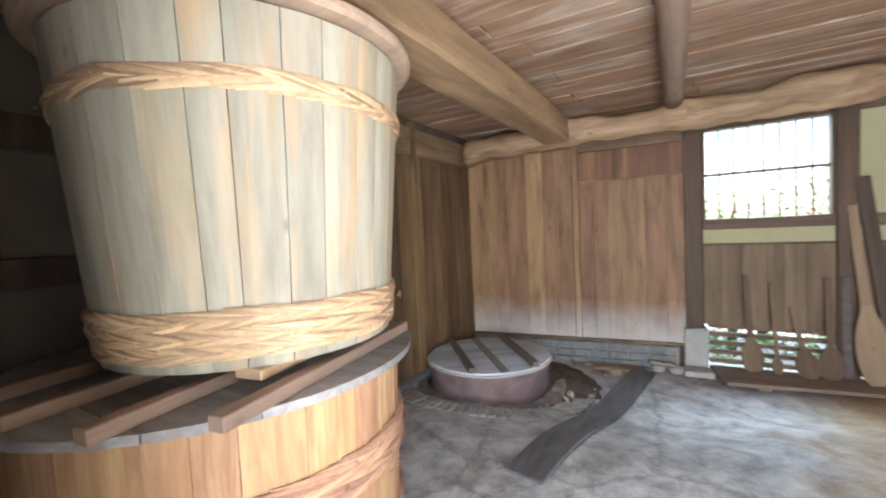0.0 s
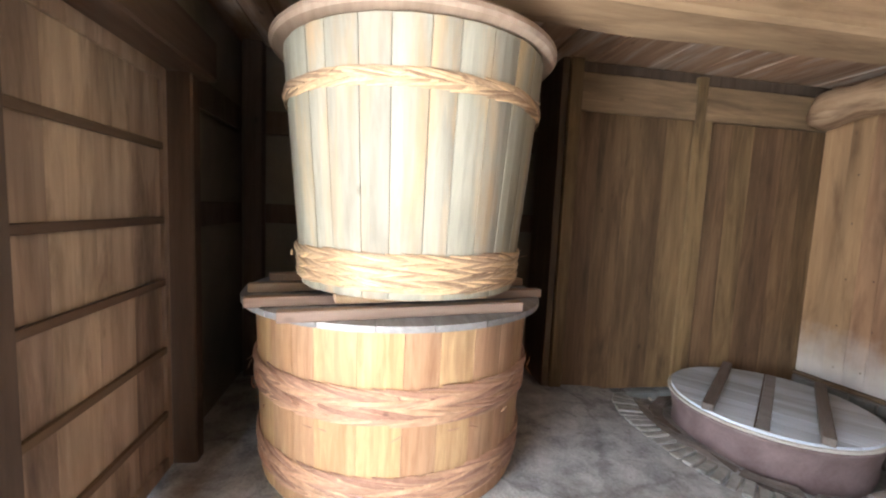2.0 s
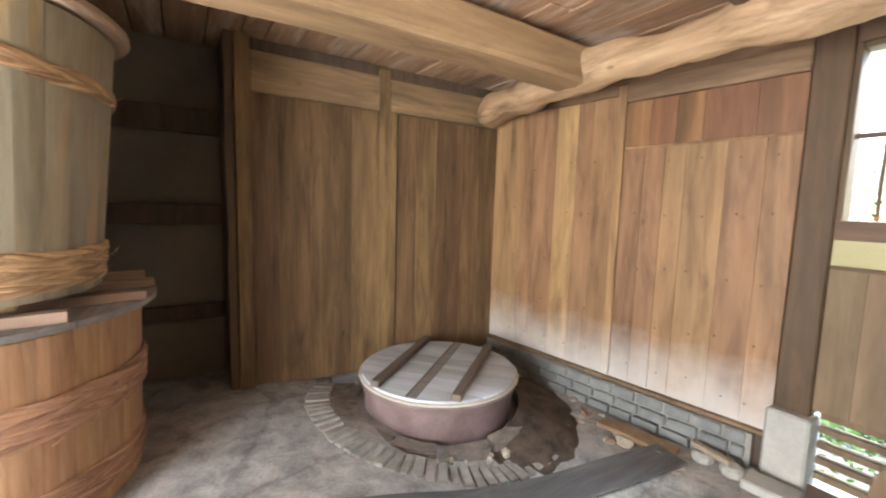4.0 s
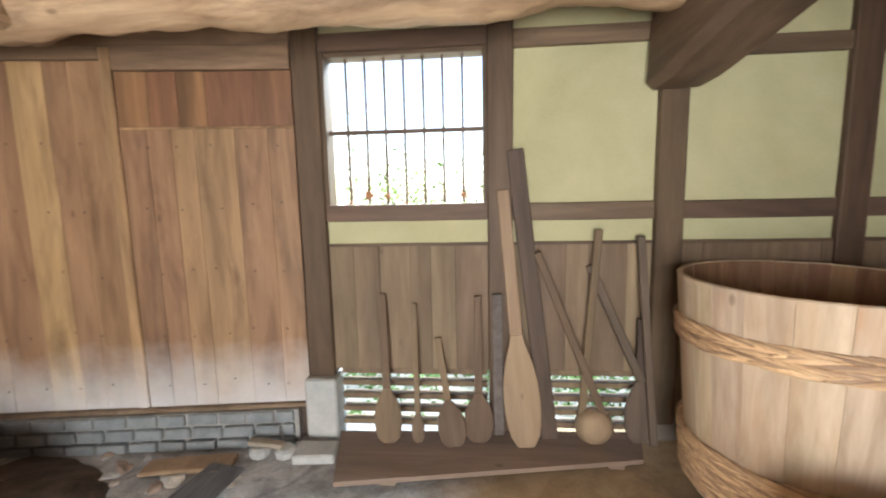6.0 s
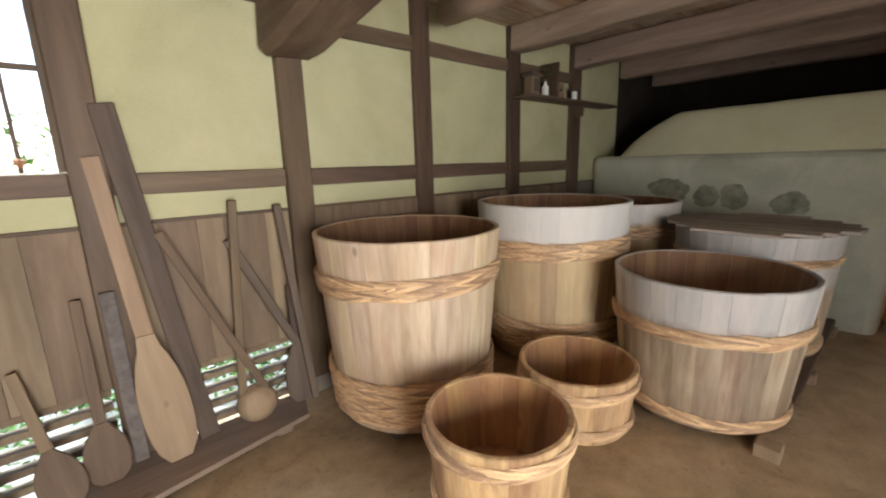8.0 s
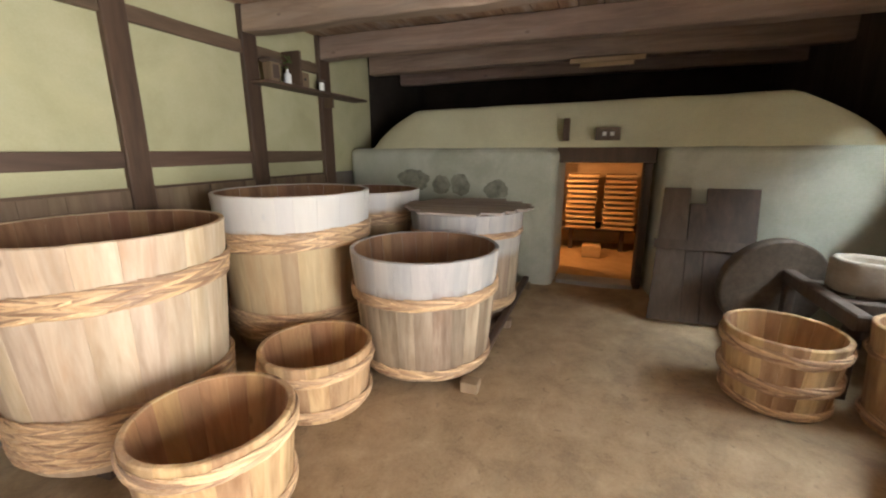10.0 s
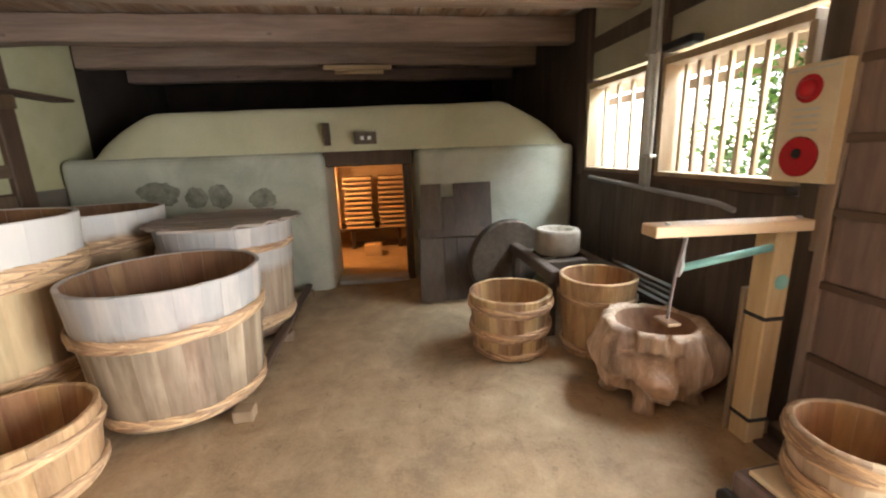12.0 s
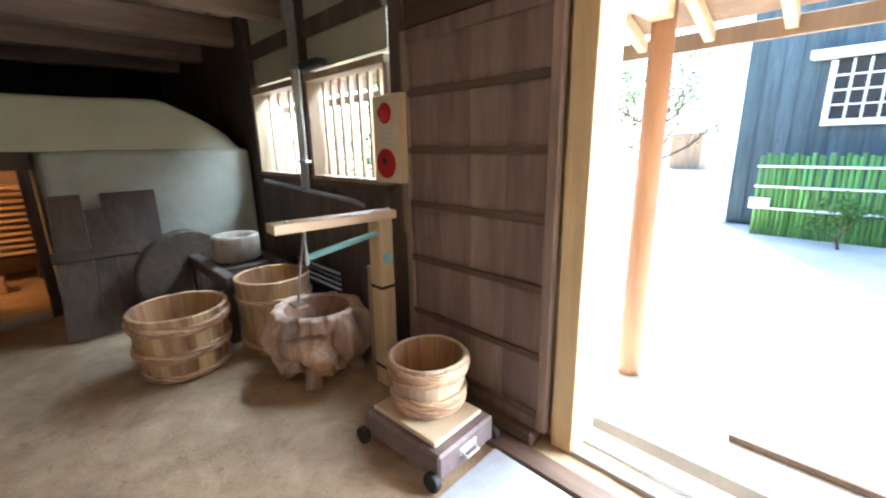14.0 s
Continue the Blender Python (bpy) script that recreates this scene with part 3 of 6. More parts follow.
# boarded stretch by the hearth, a little out of line with the rest
hearth_wall = base("wall_hearth", pose(-0.05, 5.40, 0, 0, 0, 7.1), "warm brown boarded wall on two courses of grey brick", "wall", kind="structure")
boards(hearth_wall, -1.125, 0.0, 0.085, 2.005, 0.0, M_BOARD_N, 0.2, seed=8)
boards(hearth_wall, -1.125, 0.0, 2.02, 2.37, 0.0, M_BOARD_RED, 0.24, seed=8)
part("strip", box(-1.125, 0.0, -0.013, 0.01, 2.006, 2.019, 0.002), M_BOARD_N, hearth_wall)
boards(hearth_wall, -2.56, -1.205, 0.085, 2.44, 0.0, M_BOARD_N, 0.21, seed=9)
part("post", box(-1.2, -1.13, -0.028, 0.04, 0.085, 2.52, 0.006), M_BOARD_N, hearth_wall)
part("seam_shadow_strip", box(-1.129, -1.1255, -0.004, 0.04, 0.085, 2.37, 0), M_TOOL_DARK, hearth_wall)
part("rail", box(-1.125, 0.0, -0.03, 0.05, 2.375, 2.53, 0.006, cuts=5, wob=0.004), M_HEAD, hearth_wall)
part("rail", box(-2.56, -1.205, -0.02, 0.05, 2.445, 2.53, 0.006), M_HEAD, hearth_wall)
part("foot_beam", box(-2.56, 0.0, -0.05, 0.05, 0.052, 0.083, 0.008, cuts=16, wob=0.006), M_BOARD_LOW, hearth_wall)
part("header_board", box(-2.56, 0.0, -0.01, 0.05, 2.532, 2.739, 0.003), M_HEAD, hearth_wall)
# Unseen dark sheet stops daylight leaking between the boards.
part("backing", box(-2.58, 0.0, 0.012, 0.06, -0.25, 2.53, 0), M_TOOL_DARK, hearth_wall)
rnd = random.Random(5)
for row in range(3):
    x = -2.52 + 0.1 * (row % 2)
    while x < -0.12:
        w = min(0.205 * rnd.uniform(0.9, 1.1), -0.1 - x)
        part("brick", box(-w / 2, w / 2 - 0.012, -0.05, 0.05, 0, 0.08, 0.008), M_BRICK, hearth_wall, m=pose(x + w / 2, -0.03 - 0.012 * (2 - row) + rnd.uniform(-0.006, 0.004), -0.222 + 0.092 * row, 0, 0, rnd.uniform(-1, 1)))
        x += w + 0.004
part("mortar", box(-2.55, -0.08, -0.06, 0.012, -0.3, 0.046, 0), M_BRICKGREY, hearth_wall)

# barred window
win = shell("window_1", "barred wooden window onto bright trees", "window")
part("frame", box(0.13, 0.16, WN - 0.03, WN + 0.12, 1.486, 2.484, 0.003, bm=box(1.205, 1.234, WN - 0.03, WN + 0.12, 1.486, 2.484, 0.003)), M_POST, win)
part("frame", box(0.161, 1.204, WN - 0.01, WN + 0.12, 2.455, 2.484, 0.003), M_RAIL, win)
for i in range(7):
    x = 0.16 + 1.045 * (i + 1) / 8
    part("bar", box(x - 0.009, x + 0.009, WN + 0.03, WN + 0.048, 1.487, 2.454, 0.002), M_POST, win)
part("cross_rail", box(0.161, 1.204, WN + 0.015, WN + 0.029, 1.955, 1.985, 0.002), M_RAIL, win)

rnd = random.Random(61)
for i, q in ((0, 0.016), (1, 0.028), (2, 0.024), (3, 0.012), (6, 0.024)):
    x = 0.16 + 1.045 * (i + 1) / 8
    bm = bmesh.new()
    bmesh.ops.create_icosphere(bm, subdivisions=2, radius=q)
    part("mud_lump", roughen(bm, q * 0.6, 30, i), M_CLAYLUMP, win, m=pose(x, WN + 0.03, 1.487 + q * (0.7 if i in (0, 3) else 2.2)))

# west wall
wall = shell("wall_west", "brown boarded wall with a plastered stretch", "wall")
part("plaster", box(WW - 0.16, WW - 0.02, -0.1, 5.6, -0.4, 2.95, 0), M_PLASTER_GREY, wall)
WX = -2.6
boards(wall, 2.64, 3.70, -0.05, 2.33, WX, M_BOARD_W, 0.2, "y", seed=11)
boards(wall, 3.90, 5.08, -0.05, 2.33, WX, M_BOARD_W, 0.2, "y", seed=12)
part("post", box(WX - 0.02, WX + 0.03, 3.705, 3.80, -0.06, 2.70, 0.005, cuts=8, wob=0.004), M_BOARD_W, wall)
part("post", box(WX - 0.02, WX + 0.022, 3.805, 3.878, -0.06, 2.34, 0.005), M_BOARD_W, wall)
part("gap", box(WX - 0.02, WX - 0.008, 3.88, 3.897, -0.05, 2.33, 0), M_TOOL_DARK, wall)
part("post", box(WW + 0.03, WX + 0.03, 2.46, 2.52, -0.15, 2.738, 0.006), M_POST, wall)
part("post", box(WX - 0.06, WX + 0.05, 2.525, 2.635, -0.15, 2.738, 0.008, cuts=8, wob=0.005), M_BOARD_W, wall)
part("rail", box(WX - 0.02, WX + 0.025, 2.64, 3.70, 2.335, 2.64, 0.006, cuts=5, wob=0.004), M_HEAD_Y, wall)
part("rail", box(WX - 0.02, WX + 0.022, 3.81, 5.08, 2.342, 2.63, 0.006, cuts=5, wob=0.004), M_HEAD_Y, wall)
# Added dark sheet, hidden behind the west boards to stop light leaks.
part("backing", box(WX - 0.1, WX - 0.022, 2.64, 5.3, -0.3, 2.738, 0), M_TOOL_DARK, wall)
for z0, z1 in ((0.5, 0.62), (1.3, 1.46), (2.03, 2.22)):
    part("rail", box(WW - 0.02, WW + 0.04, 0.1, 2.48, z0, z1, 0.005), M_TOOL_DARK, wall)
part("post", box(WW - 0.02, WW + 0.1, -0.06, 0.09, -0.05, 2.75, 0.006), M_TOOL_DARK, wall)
rnd = random.Random(51)
y = 2.62
while y < 4.95:
    w = rnd.uniform(0.28, 0.46)
    b = box(-0.07, 0.05, -w / 2, w / 2 - 0.012, -0.3, -0.058 - rnd.uniform(0, 0.01), 0.015, cuts=3, wob=0.01)
    part("foot_stone", b, M_BRICK, wall, m=pose(WX + 0.02, y + w / 2, 0))
    y += w

# door-side wall
wall = shell("wall_south", "dark boarded wall with plaster strips and barred windows", "wall")
S0, S1 = WS - 0.14, WS
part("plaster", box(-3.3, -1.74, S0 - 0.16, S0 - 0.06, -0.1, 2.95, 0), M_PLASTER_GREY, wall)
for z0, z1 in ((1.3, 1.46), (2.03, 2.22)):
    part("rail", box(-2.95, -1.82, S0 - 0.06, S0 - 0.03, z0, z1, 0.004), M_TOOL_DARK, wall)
part("panel", box(3.05, 5.75, S0, S1 - 0.03, 0.62, 1.19, 0, bm=box(3.05, 3.95, S0, S1 - 0.03, -0.1, 0.62, 0, bm=box(4.75, 5.75, S0, S1 - 0.03, -0.1, 0.62, 0, bm=box(3.95, 4.75, S0, S1 - 0.03, -0.1, 0.27, 0, bm=box(3.95, 4.75, S0, S1 - 0.03, 0.5, 0.62, 0, bm=box(5.35, 9.0, S0, S1 - 0.03, 1.19, 2.95, 0, bm=box(5.75, 9.0, S0, S1 - 0.03, -0.1, 1.19, 0))))))), M_BOARD_DARK, wall)
part("plaster", box(3.2, 5.35, S0 + 0.02, S1 - 0.03, 2.07, 2.95, 0), M_PLASTER_DIM, wall)
boards(wall, 3.12, 3.95, 0.05, 1.19, S1 - 0.02, M_BOARD_DARK, 0.2, seed=21)
boards(wall, 3.95, 4.75, 0.5, 1.19, S1 - 0.02, M_BOARD_DARK, 0.2, seed=22)
boards(wall, 4.75, 5.72, 0.05, 1.19, S1 - 0.02, M_BOARD_DARK, 0.2, seed=23)
for z in (0.29, 0.342, 0.39, 0.435, 0.485):
    part("slat", box(3.95, 4.75, S0 + 0.02, S1 - 0.02, z - 0.013, z + 0.013, 0.003), M_RAIL, wall)
for x0, x1, z0, z1 in ((2.98, 3.12, -0.05, 2.95), (4.22, 4.38, 1.19, 2.95), (5.3, 5.42, 1.19, 2.95)):
    part("post", box(x0, x1, S0, S1 + 0.03, z0, z1, 0.008), M_TOOL_DARK, wall)
part("rail", box(3.2, 5.4, S0, S1 + 0.02, 1.19, 1.24, 0.005), M_RAIL, wall)
part("rail", box(3.2, 5.4, S0 + 0.01, S1 + 0.0, 2.3, 2.42, 0.005), M_TOOL_DARK, wall)
part("lintel", box(-1.9, 3.0, S0 - 0.04, S1 + 0.02, 2.12, 2.34, 0.01), M_RAIL, wall)
part("plaster", box(-1.74, 3.2, S0 + 0.02, S1 - 0.03, 2.34, 2.95, 0), M_PLASTER_GREY, wall)
part("plaster", box(-0.6, -0.45, S0, S0 + 0.1, -0.1, 2.12, 0), M_BOARD_DARK, wall)
part("post", box(-1.82, -1.72, S0 - 0.1, S1 - 0.04, -0.05, 2.12, 0.008), M_POST, wall)
part("backing", box(1.986, 3.0, S0, S1 - 0.02, -0.02, 2.12, 0), M_BOARD_DARK, wall)
part("foot_beam", box(1.99, 3.0, S1 - 0.02, S1 + 0.12, -0.02, 0.07, 0.008), M_RAIL, wall)


def leaf(name, x0, x1, y, z0, z1, battens, material, label):
    """A sliding door leaf: frame, boards and cross battens on the room side."""
    d = base(name, pose(x0, y, 0), label, "door", "sliding door leaves", "structure")
    w = x1 - x0
    part("stile", box(0, 0.05, -0.02, 0.02, z0, z1, 0.003), material, d)
    part("stile", box(w - 0.05, w, -0.02, 0.02, z0, z1, 0.003), material, d)
    part("rail", box(0.05, w - 0.05, -0.02, 0.02, z0, z0 + 0.07, 0.003), material, d)
    part("rail", box(0.05, w - 0.05, -0.02, 0.02, z1 - 0.07, z1, 0.003), material, d)
    for i in range(4):
        a = 0.05 + (w - 0.1) * i / 4
        part("board", box(-(w - 0.1) / 8, (w - 0.1) / 8 - 0.001, -0.012, 0.002, z0 + 0.07, z1 - 0.07, 0.001), material, d, m=pose(a + (w - 0.1) / 8, 0, 0))
    for z in battens:
        part("batten", box(0.05, w - 0.05, 0.002, 0.022, z - 0.018, z + 0.018, 0.003), M_RAIL, d)
    return d


struct("door_sill", box(0.3, 2.98, 0.225, 0.35, -0.01, 0.022, 0.008, cuts=12, wob=0.006), M_RAIL, "worn dark wooden sill board inside the doorway")
# Pale slab stands for the pool of door light on the floor.
pool = prism([(0.5, 0.36), (2.1, 0.36), (2.08, 0.8), (1.7, 0.92), (1.2, 0.85), (0.6, 0.95)], -0.02, 0.017)
struct("floor_light_patch", roughen(pool, 0.006, 3.0), M_LIGHTPOOL, "pale slab painted as a pool of door light on the floor")
leaf("door_1", 1.946, 2.97, S1 + 0.045, 0.07, 2.1, (0.15, 0.47, 0.82, 1.15, 1.46, 1.77), M_LEAF, "brown wooden sliding door leaf with cross battens, open")
leaf("door_2", -1.70, -0.62, -0.07, 0.02, 2.117, (0.33, 0.68, 1.04, 1.36, 1.73), M_DOORW, "brown ribbed sliding door leaf pushed open")
struct("door_frame", box(1.82, 1.935, S0 - 0.06, S1 + 0.02, -0.02, 2.12, 0.005, bm=box(1.936, 1.984, S0 - 0.06, S1 - 0.03, -0.02, 2.12, 0.003)), M_FRESH, "new pale door post in the doorway")
struct("door_track", box(-0.4, 1.818, S1 - 0.06, S1 + 0.02, -0.02, 0.025, 0.004, bm=box(-0.4, 1.818, S1 - 0.15, S1 - 0.1, -0.02, 0.02, 0.004)), M_STONE, "worn threshold track")


def barred(name, x0, x1, z0, z1, bars, label):
    w = shell(name, label, "window")
    part("frame", box(x0 - 0.03, x1 + 0.03, S0, S1 + 0.03, z0 - 0.03, z0, 0.003), M_BAR, w)
    part("frame", box(x0 - 0.03, x1 + 0.03, S0, S1 + 0.03, z1, z1 + 0.05, 0.003), M_BAR, w)
    part("frame", box(x0 - 0.04, x0, S0, S1 + 0.02, z0, z1, 0.003), M_BAR, w)
    part("frame", box(x1, x1 + 0.04, S0, S1 + 0.02, z0, z1, 0.003), M_BAR, w)
    for i in range(bars):
        x = x0 + (x1 - x0) * (i + 0.5) / bars
        part("bar", box(x - 0.015, x + 0.015, S0 + 0.03, S0 + 0.06, z0, z1, 0.003), M_BAR, w)


barred("window_2", 4.42, 5.26, 1.27, 1.98, 4, "wooden barred window with pale bars, sunlit trees behind")
barred("window_3", 3.20, 4.18, 1.27, 1.98, 8, "wooden barred window with pale bars and green leaves behind")

# ceiling and joists
bm = bmesh.new()
rnd = random.Random(9)
y = -0.3
while y < 5.7:
    w = rnd.uniform(0.15, 0.27)
    x = -3.3
    while x < 9.0:
        L = rnd.uniform(2.0, 3.6)
        box(x, min(x + L, 9.05) - 0.004, y, y + w - 0.008, 2.74 + rnd.uniform(0, 0.012), 2.775, 0.005, bm)
        x += L
    y += w
ceiling = struct("ceiling", bm, M_CEIL, "rough brown ceiling boards with pale marks")
# Unseen near-black cover above the ceiling keeps out sky light.
struct("roof", box(-3.4, 9.1, -0.2, 5.7, 2.96, 3.05, 0), M_SHADE, "unseen near-black cover above the ceiling boards")
joists = shell("ceiling_joists", "dark hewn joists under the boards", "beam")
for x, w, z0 in ((4.67, 0.17, 2.5), (5.8, 0.17, 2.5), (6.9, 0.16, 2.5), (7.9, 0.16, 2.5)):
    part("joist", box(x - w / 2, x + w / 2, 0.0, WN - 0.05, z0, 2.738, 0.012, cuts=14, wob=0.02), M_JOIST, joists)
# Pale strips added as highlights of the kiln light on the joists.
for y0, y1, x in ((1.9, 2.7, 6.72), (2.0, 2.6, 7.0)):
    part("pale_strip", box(x, x + 0.03, y0, y1, 2.44, 2.49, 0.003), M_FRESH_Y, joists)
part("joist", tube([(3.5 + 0.02 * math.sin(i), 0.1 + i * 0.36, 2.57 + 0.01 * math.cos(i * 1.7)) for i in range(15)], 0.095, 12), M_JOIST, joists, smooth=True)
part("joist", tube([(0.02 - 0.01 * i, 0.1 + i * 0.35, 2.65 + 0.01 * math.cos(i * 1.7)) for i in range(14)], 0.085, 12), M_JOIST, joists, smooth=True)
bm = box(2.21, 2.57, 0.1, WN - 0.02, 2.3, 2.70, 0.05, cuts=22, wob=0.03)
for v in bm.verts:
    if v.co.z < 2.5:
        v.co.z -= 0.14 * min(1, max(0, (v.co.y - 4.3) / 0.8))
tagged(part("hewn_beam", bm, M_RAIL_Y, None, "big hewn brown beam resting on a post"), kind="structure")
tagged(part("cross_beam", box(-1.42, -1.10, 0.1, 4.86, 2.42, 2.68, 0.025, cuts=10, wob=0.02), M_BEAM_Y, None, "squared pale brown beam resting on the log"), kind="structure")
pts, rad = [], []
for i in range(90):
    u = i / 89
    x = -2.45 + 4.9 * u
    pts.append((x, 4.88 - 0.16 * math.sin(u * 4.2), 2.47 + 0.12 * u + 0.03 * math.sin(u * 9)))
    rad.append(0.135 + 0.018 * math.sin(u * 11) + 0.014 * math.sin(u * 27 + 1) + 0.02 * math.exp(-(u / 0.03) ** 2))
tagged(part("log_beam", roughen(tube(pts, rad, 22), 0.05, 3.0), M_BEAM, None, "crooked pale brown log beam with knots", True), kind="structure")


# ---- kiln chamber ----
kiln = shell("kiln_chamber", "grey-green plastered chamber with a low doorway and warm lamplight", "kiln")


def plaster_block(pts, z0, z1, round_r=0.07):
    b = prism(pts, z0, z1)
    es = [e for e in b.edges if abs(e.verts[0].co.z - e.verts[1].co.z) > 0.1 or min(e.verts[0].co.z, e.verts[1].co.z) > z1 - 0.01]
    bmesh.ops.bevel(b, geom=es, offset=round_r, segments=4, affect="EDGES", profile=0.5)
    return b


part("block", plaster_block([(6.27, 5.43), (6.7, 5.43), (6.7, 2.66), (5.9, 2.70), (5.9, 2.86)], -0.05, 1.5, 0.09), M_KILN, kiln, smooth=False)
part("block", plaster_block([(5.84, 1.70), (6.6, 1.80), (6.6, 0.1), (5.52, 0.12)], -0.05, 1.5, 0.06), M_KILN, kiln)
bm = bmesh.new()
grid = []
for i in range(61):
    u = i / 60
    y = 5.08 - 4.92 * u
    d = min(5.08 - y, y - 0.16)
    top = 0.46 * min(1.0, d / 0.62) ** 0.62 if d > 0 else 0.0
    xf = 6.24 - 0.63 * u
    row = []
    for j in range(13):
        v = j / 12
        lean = 0.02 + 0.16 * v + 0.5 * max(0.0, v - 0.8) ** 1.5
        row.append(bm.verts.new((xf + lean, y, 1.495 + top * math.sin(min(1.0, v * 1.02) * math.pi / 2) ** 0.85)))
    row.append(bm.verts.new((8.9, y, 1.495 + top)))
    grid.append(row)
for p, q in zip(grid, grid[1:]):
    for j in range(13):
        bm.faces.new((p[j], q[j], q[j + 1], p[j + 1]))
bmesh.ops.recalc_face_normals(bm, faces=bm.faces[:])
part("upper_wall", roughen(bm, 0.006, 2.0), M_KILN_TOP, kiln, smooth=True)
part("inner_core", box(6.7, 8.9, 0.9, 4.4, 1.49, 1.80, 0), M_KILN_TOP, kiln)
for y, z, w, h in ((4.42, 1.12, 0.42, 0.27), (4.05, 1.07, 0.26, 0.22), (3.80, 1.07, 0.26, 0.26), (3.36, 1.05, 0.3, 0.2)):
    bm = bmesh.new()
    x = 5.9 + (y - 2.86) * (6.27 - 5.9) / (5.43 - 2.86) - 0.004
    ring = []
    for k in range(70):
        a = 2 * math.pi * k / 70
        q = 1 + 0.35 * noise.noise(Vector((math.cos(a) * 1.1, math.sin(a) * 1.1, y * 5.37))) + 0.12 * noise.noise(Vector((math.cos(a) * 5, math.sin(a) * 5, y)))
        ring.append(bm.verts.new((x + 0.144 * w / 2 * math.cos(a) * q, y + w / 2 * math.cos(a) * q, z + h / 2 * math.sin(a) * q)))
    bm.faces.new(ring)
    part("soot_mark", bm, M_SOOT, kiln)
part("bracket", box(5.86, 5.93, 2.60, 2.66, 1.56, 1.78, 0.004), M_POST, kiln)
plate = base("switch_plate", pose(5.80, 2.24, 1.62, 0, 0, 8), "dark switch plate with two white buttons on the kiln", "switch")
part("plate", box(-0.03, 0.02, -0.11, 0.11, -0.06, 0.06, 0.004), M_TOOL_DARK, plate)
for y in (-0.035, 0.035):
    part("button", box(-0.04, -0.03, y - 0.018, y + 0.018, -0.018, 0.018, 0.002), M_WHITE, plate)
tray_rack = base("tray_rack", pose(7.7, 2.2, 0.04), "rack of stacked slatted wooden trays in warm lamplight", "rack")
for y in (-1.0, -0.3, 0.4, 1.1):
    part("leg", box(0, 0.06, y - 0.03, y + 0.03, 0, 0.3, 0.004), M_TOOL_DARK, tray_rack)
part("shelf", box(-0.1, 0.5, -1.1, 1.2, 0.3, 0.34, 0.004), M_TOOL_DARK, tray_rack)
rnd = random.Random(31)
for col, y in enumerate((-0.72, -0.22, 0.28)):
    for k in range(11):
        part("tray", box(-0.18, 0.2, y - 0.2 + rnd.uniform(-0.015, 0.015), y + 0.2 + rnd.uniform(-0.015, 0.015), 0.345 + k * 0.072, 0.345 + k * 0.072 + 0.035, 0.003), M_FRESH_Y, tray_rack)
for k in range(6):
    part("side_board", box(-0.12, -0.09, 0.55, 1.15, 0.35 + k * 0.15, 0.49 + k * 0.15, 0.003), M_FRESH_Y, tray_rack)
tagged(part("block", box(-0.1, 0.1, -0.12, 0.12, 0, 0.16, 0.01), M_FRESH_Y, None, "small wooden block on the kiln floor", m=pose(7.3, 2.3, 0.04)), category="block")
part("lintel", box(6.05, 6.5, 1.76, 2.72, 1.34, 1.5, 0.01), M_POST, kiln)
part("jamb", box(6.08, 6.3, 1.78, 1.86, 0, 1.34, 0.01), M_BOARD_DARK, kiln)
part("sill", box(6.05, 6.3, 1.86, 2.66, -0.02, 0.045, 0.01), M_STONE, kiln)
part("inner_wall", box(6.6, 8.8, 3.6, 3.75, 0, 1.45, 0, bm=box(6.6, 8.8, 0.75, 0.9, 0, 1.45, 0, bm=box(8.3, 8.45, 0.75, 3.75, 0, 1.45, 0))), M_FRESH_Y, kiln)
part("inner_ceiling", box(6.45, 8.45, 0.75, 3.75, 1.43, 1.48, 0), M_BEAM_Y, kiln)
part("inner_floor", box(6.3, 8.7, 0.9, 3.6, 0.0, 0.04, 0), M_MAT, kiln)
lamp = new("kiln_lamp", bpy.data.lights.new("kiln_lamp", "POINT"))
lamp.data.energy, lamp.data.color, lamp.data.shadow_soft_size = 4.2, (1.0, 0.5, 0.22), 0.05
lamp.location = (6.75, 2.95, 1.3)


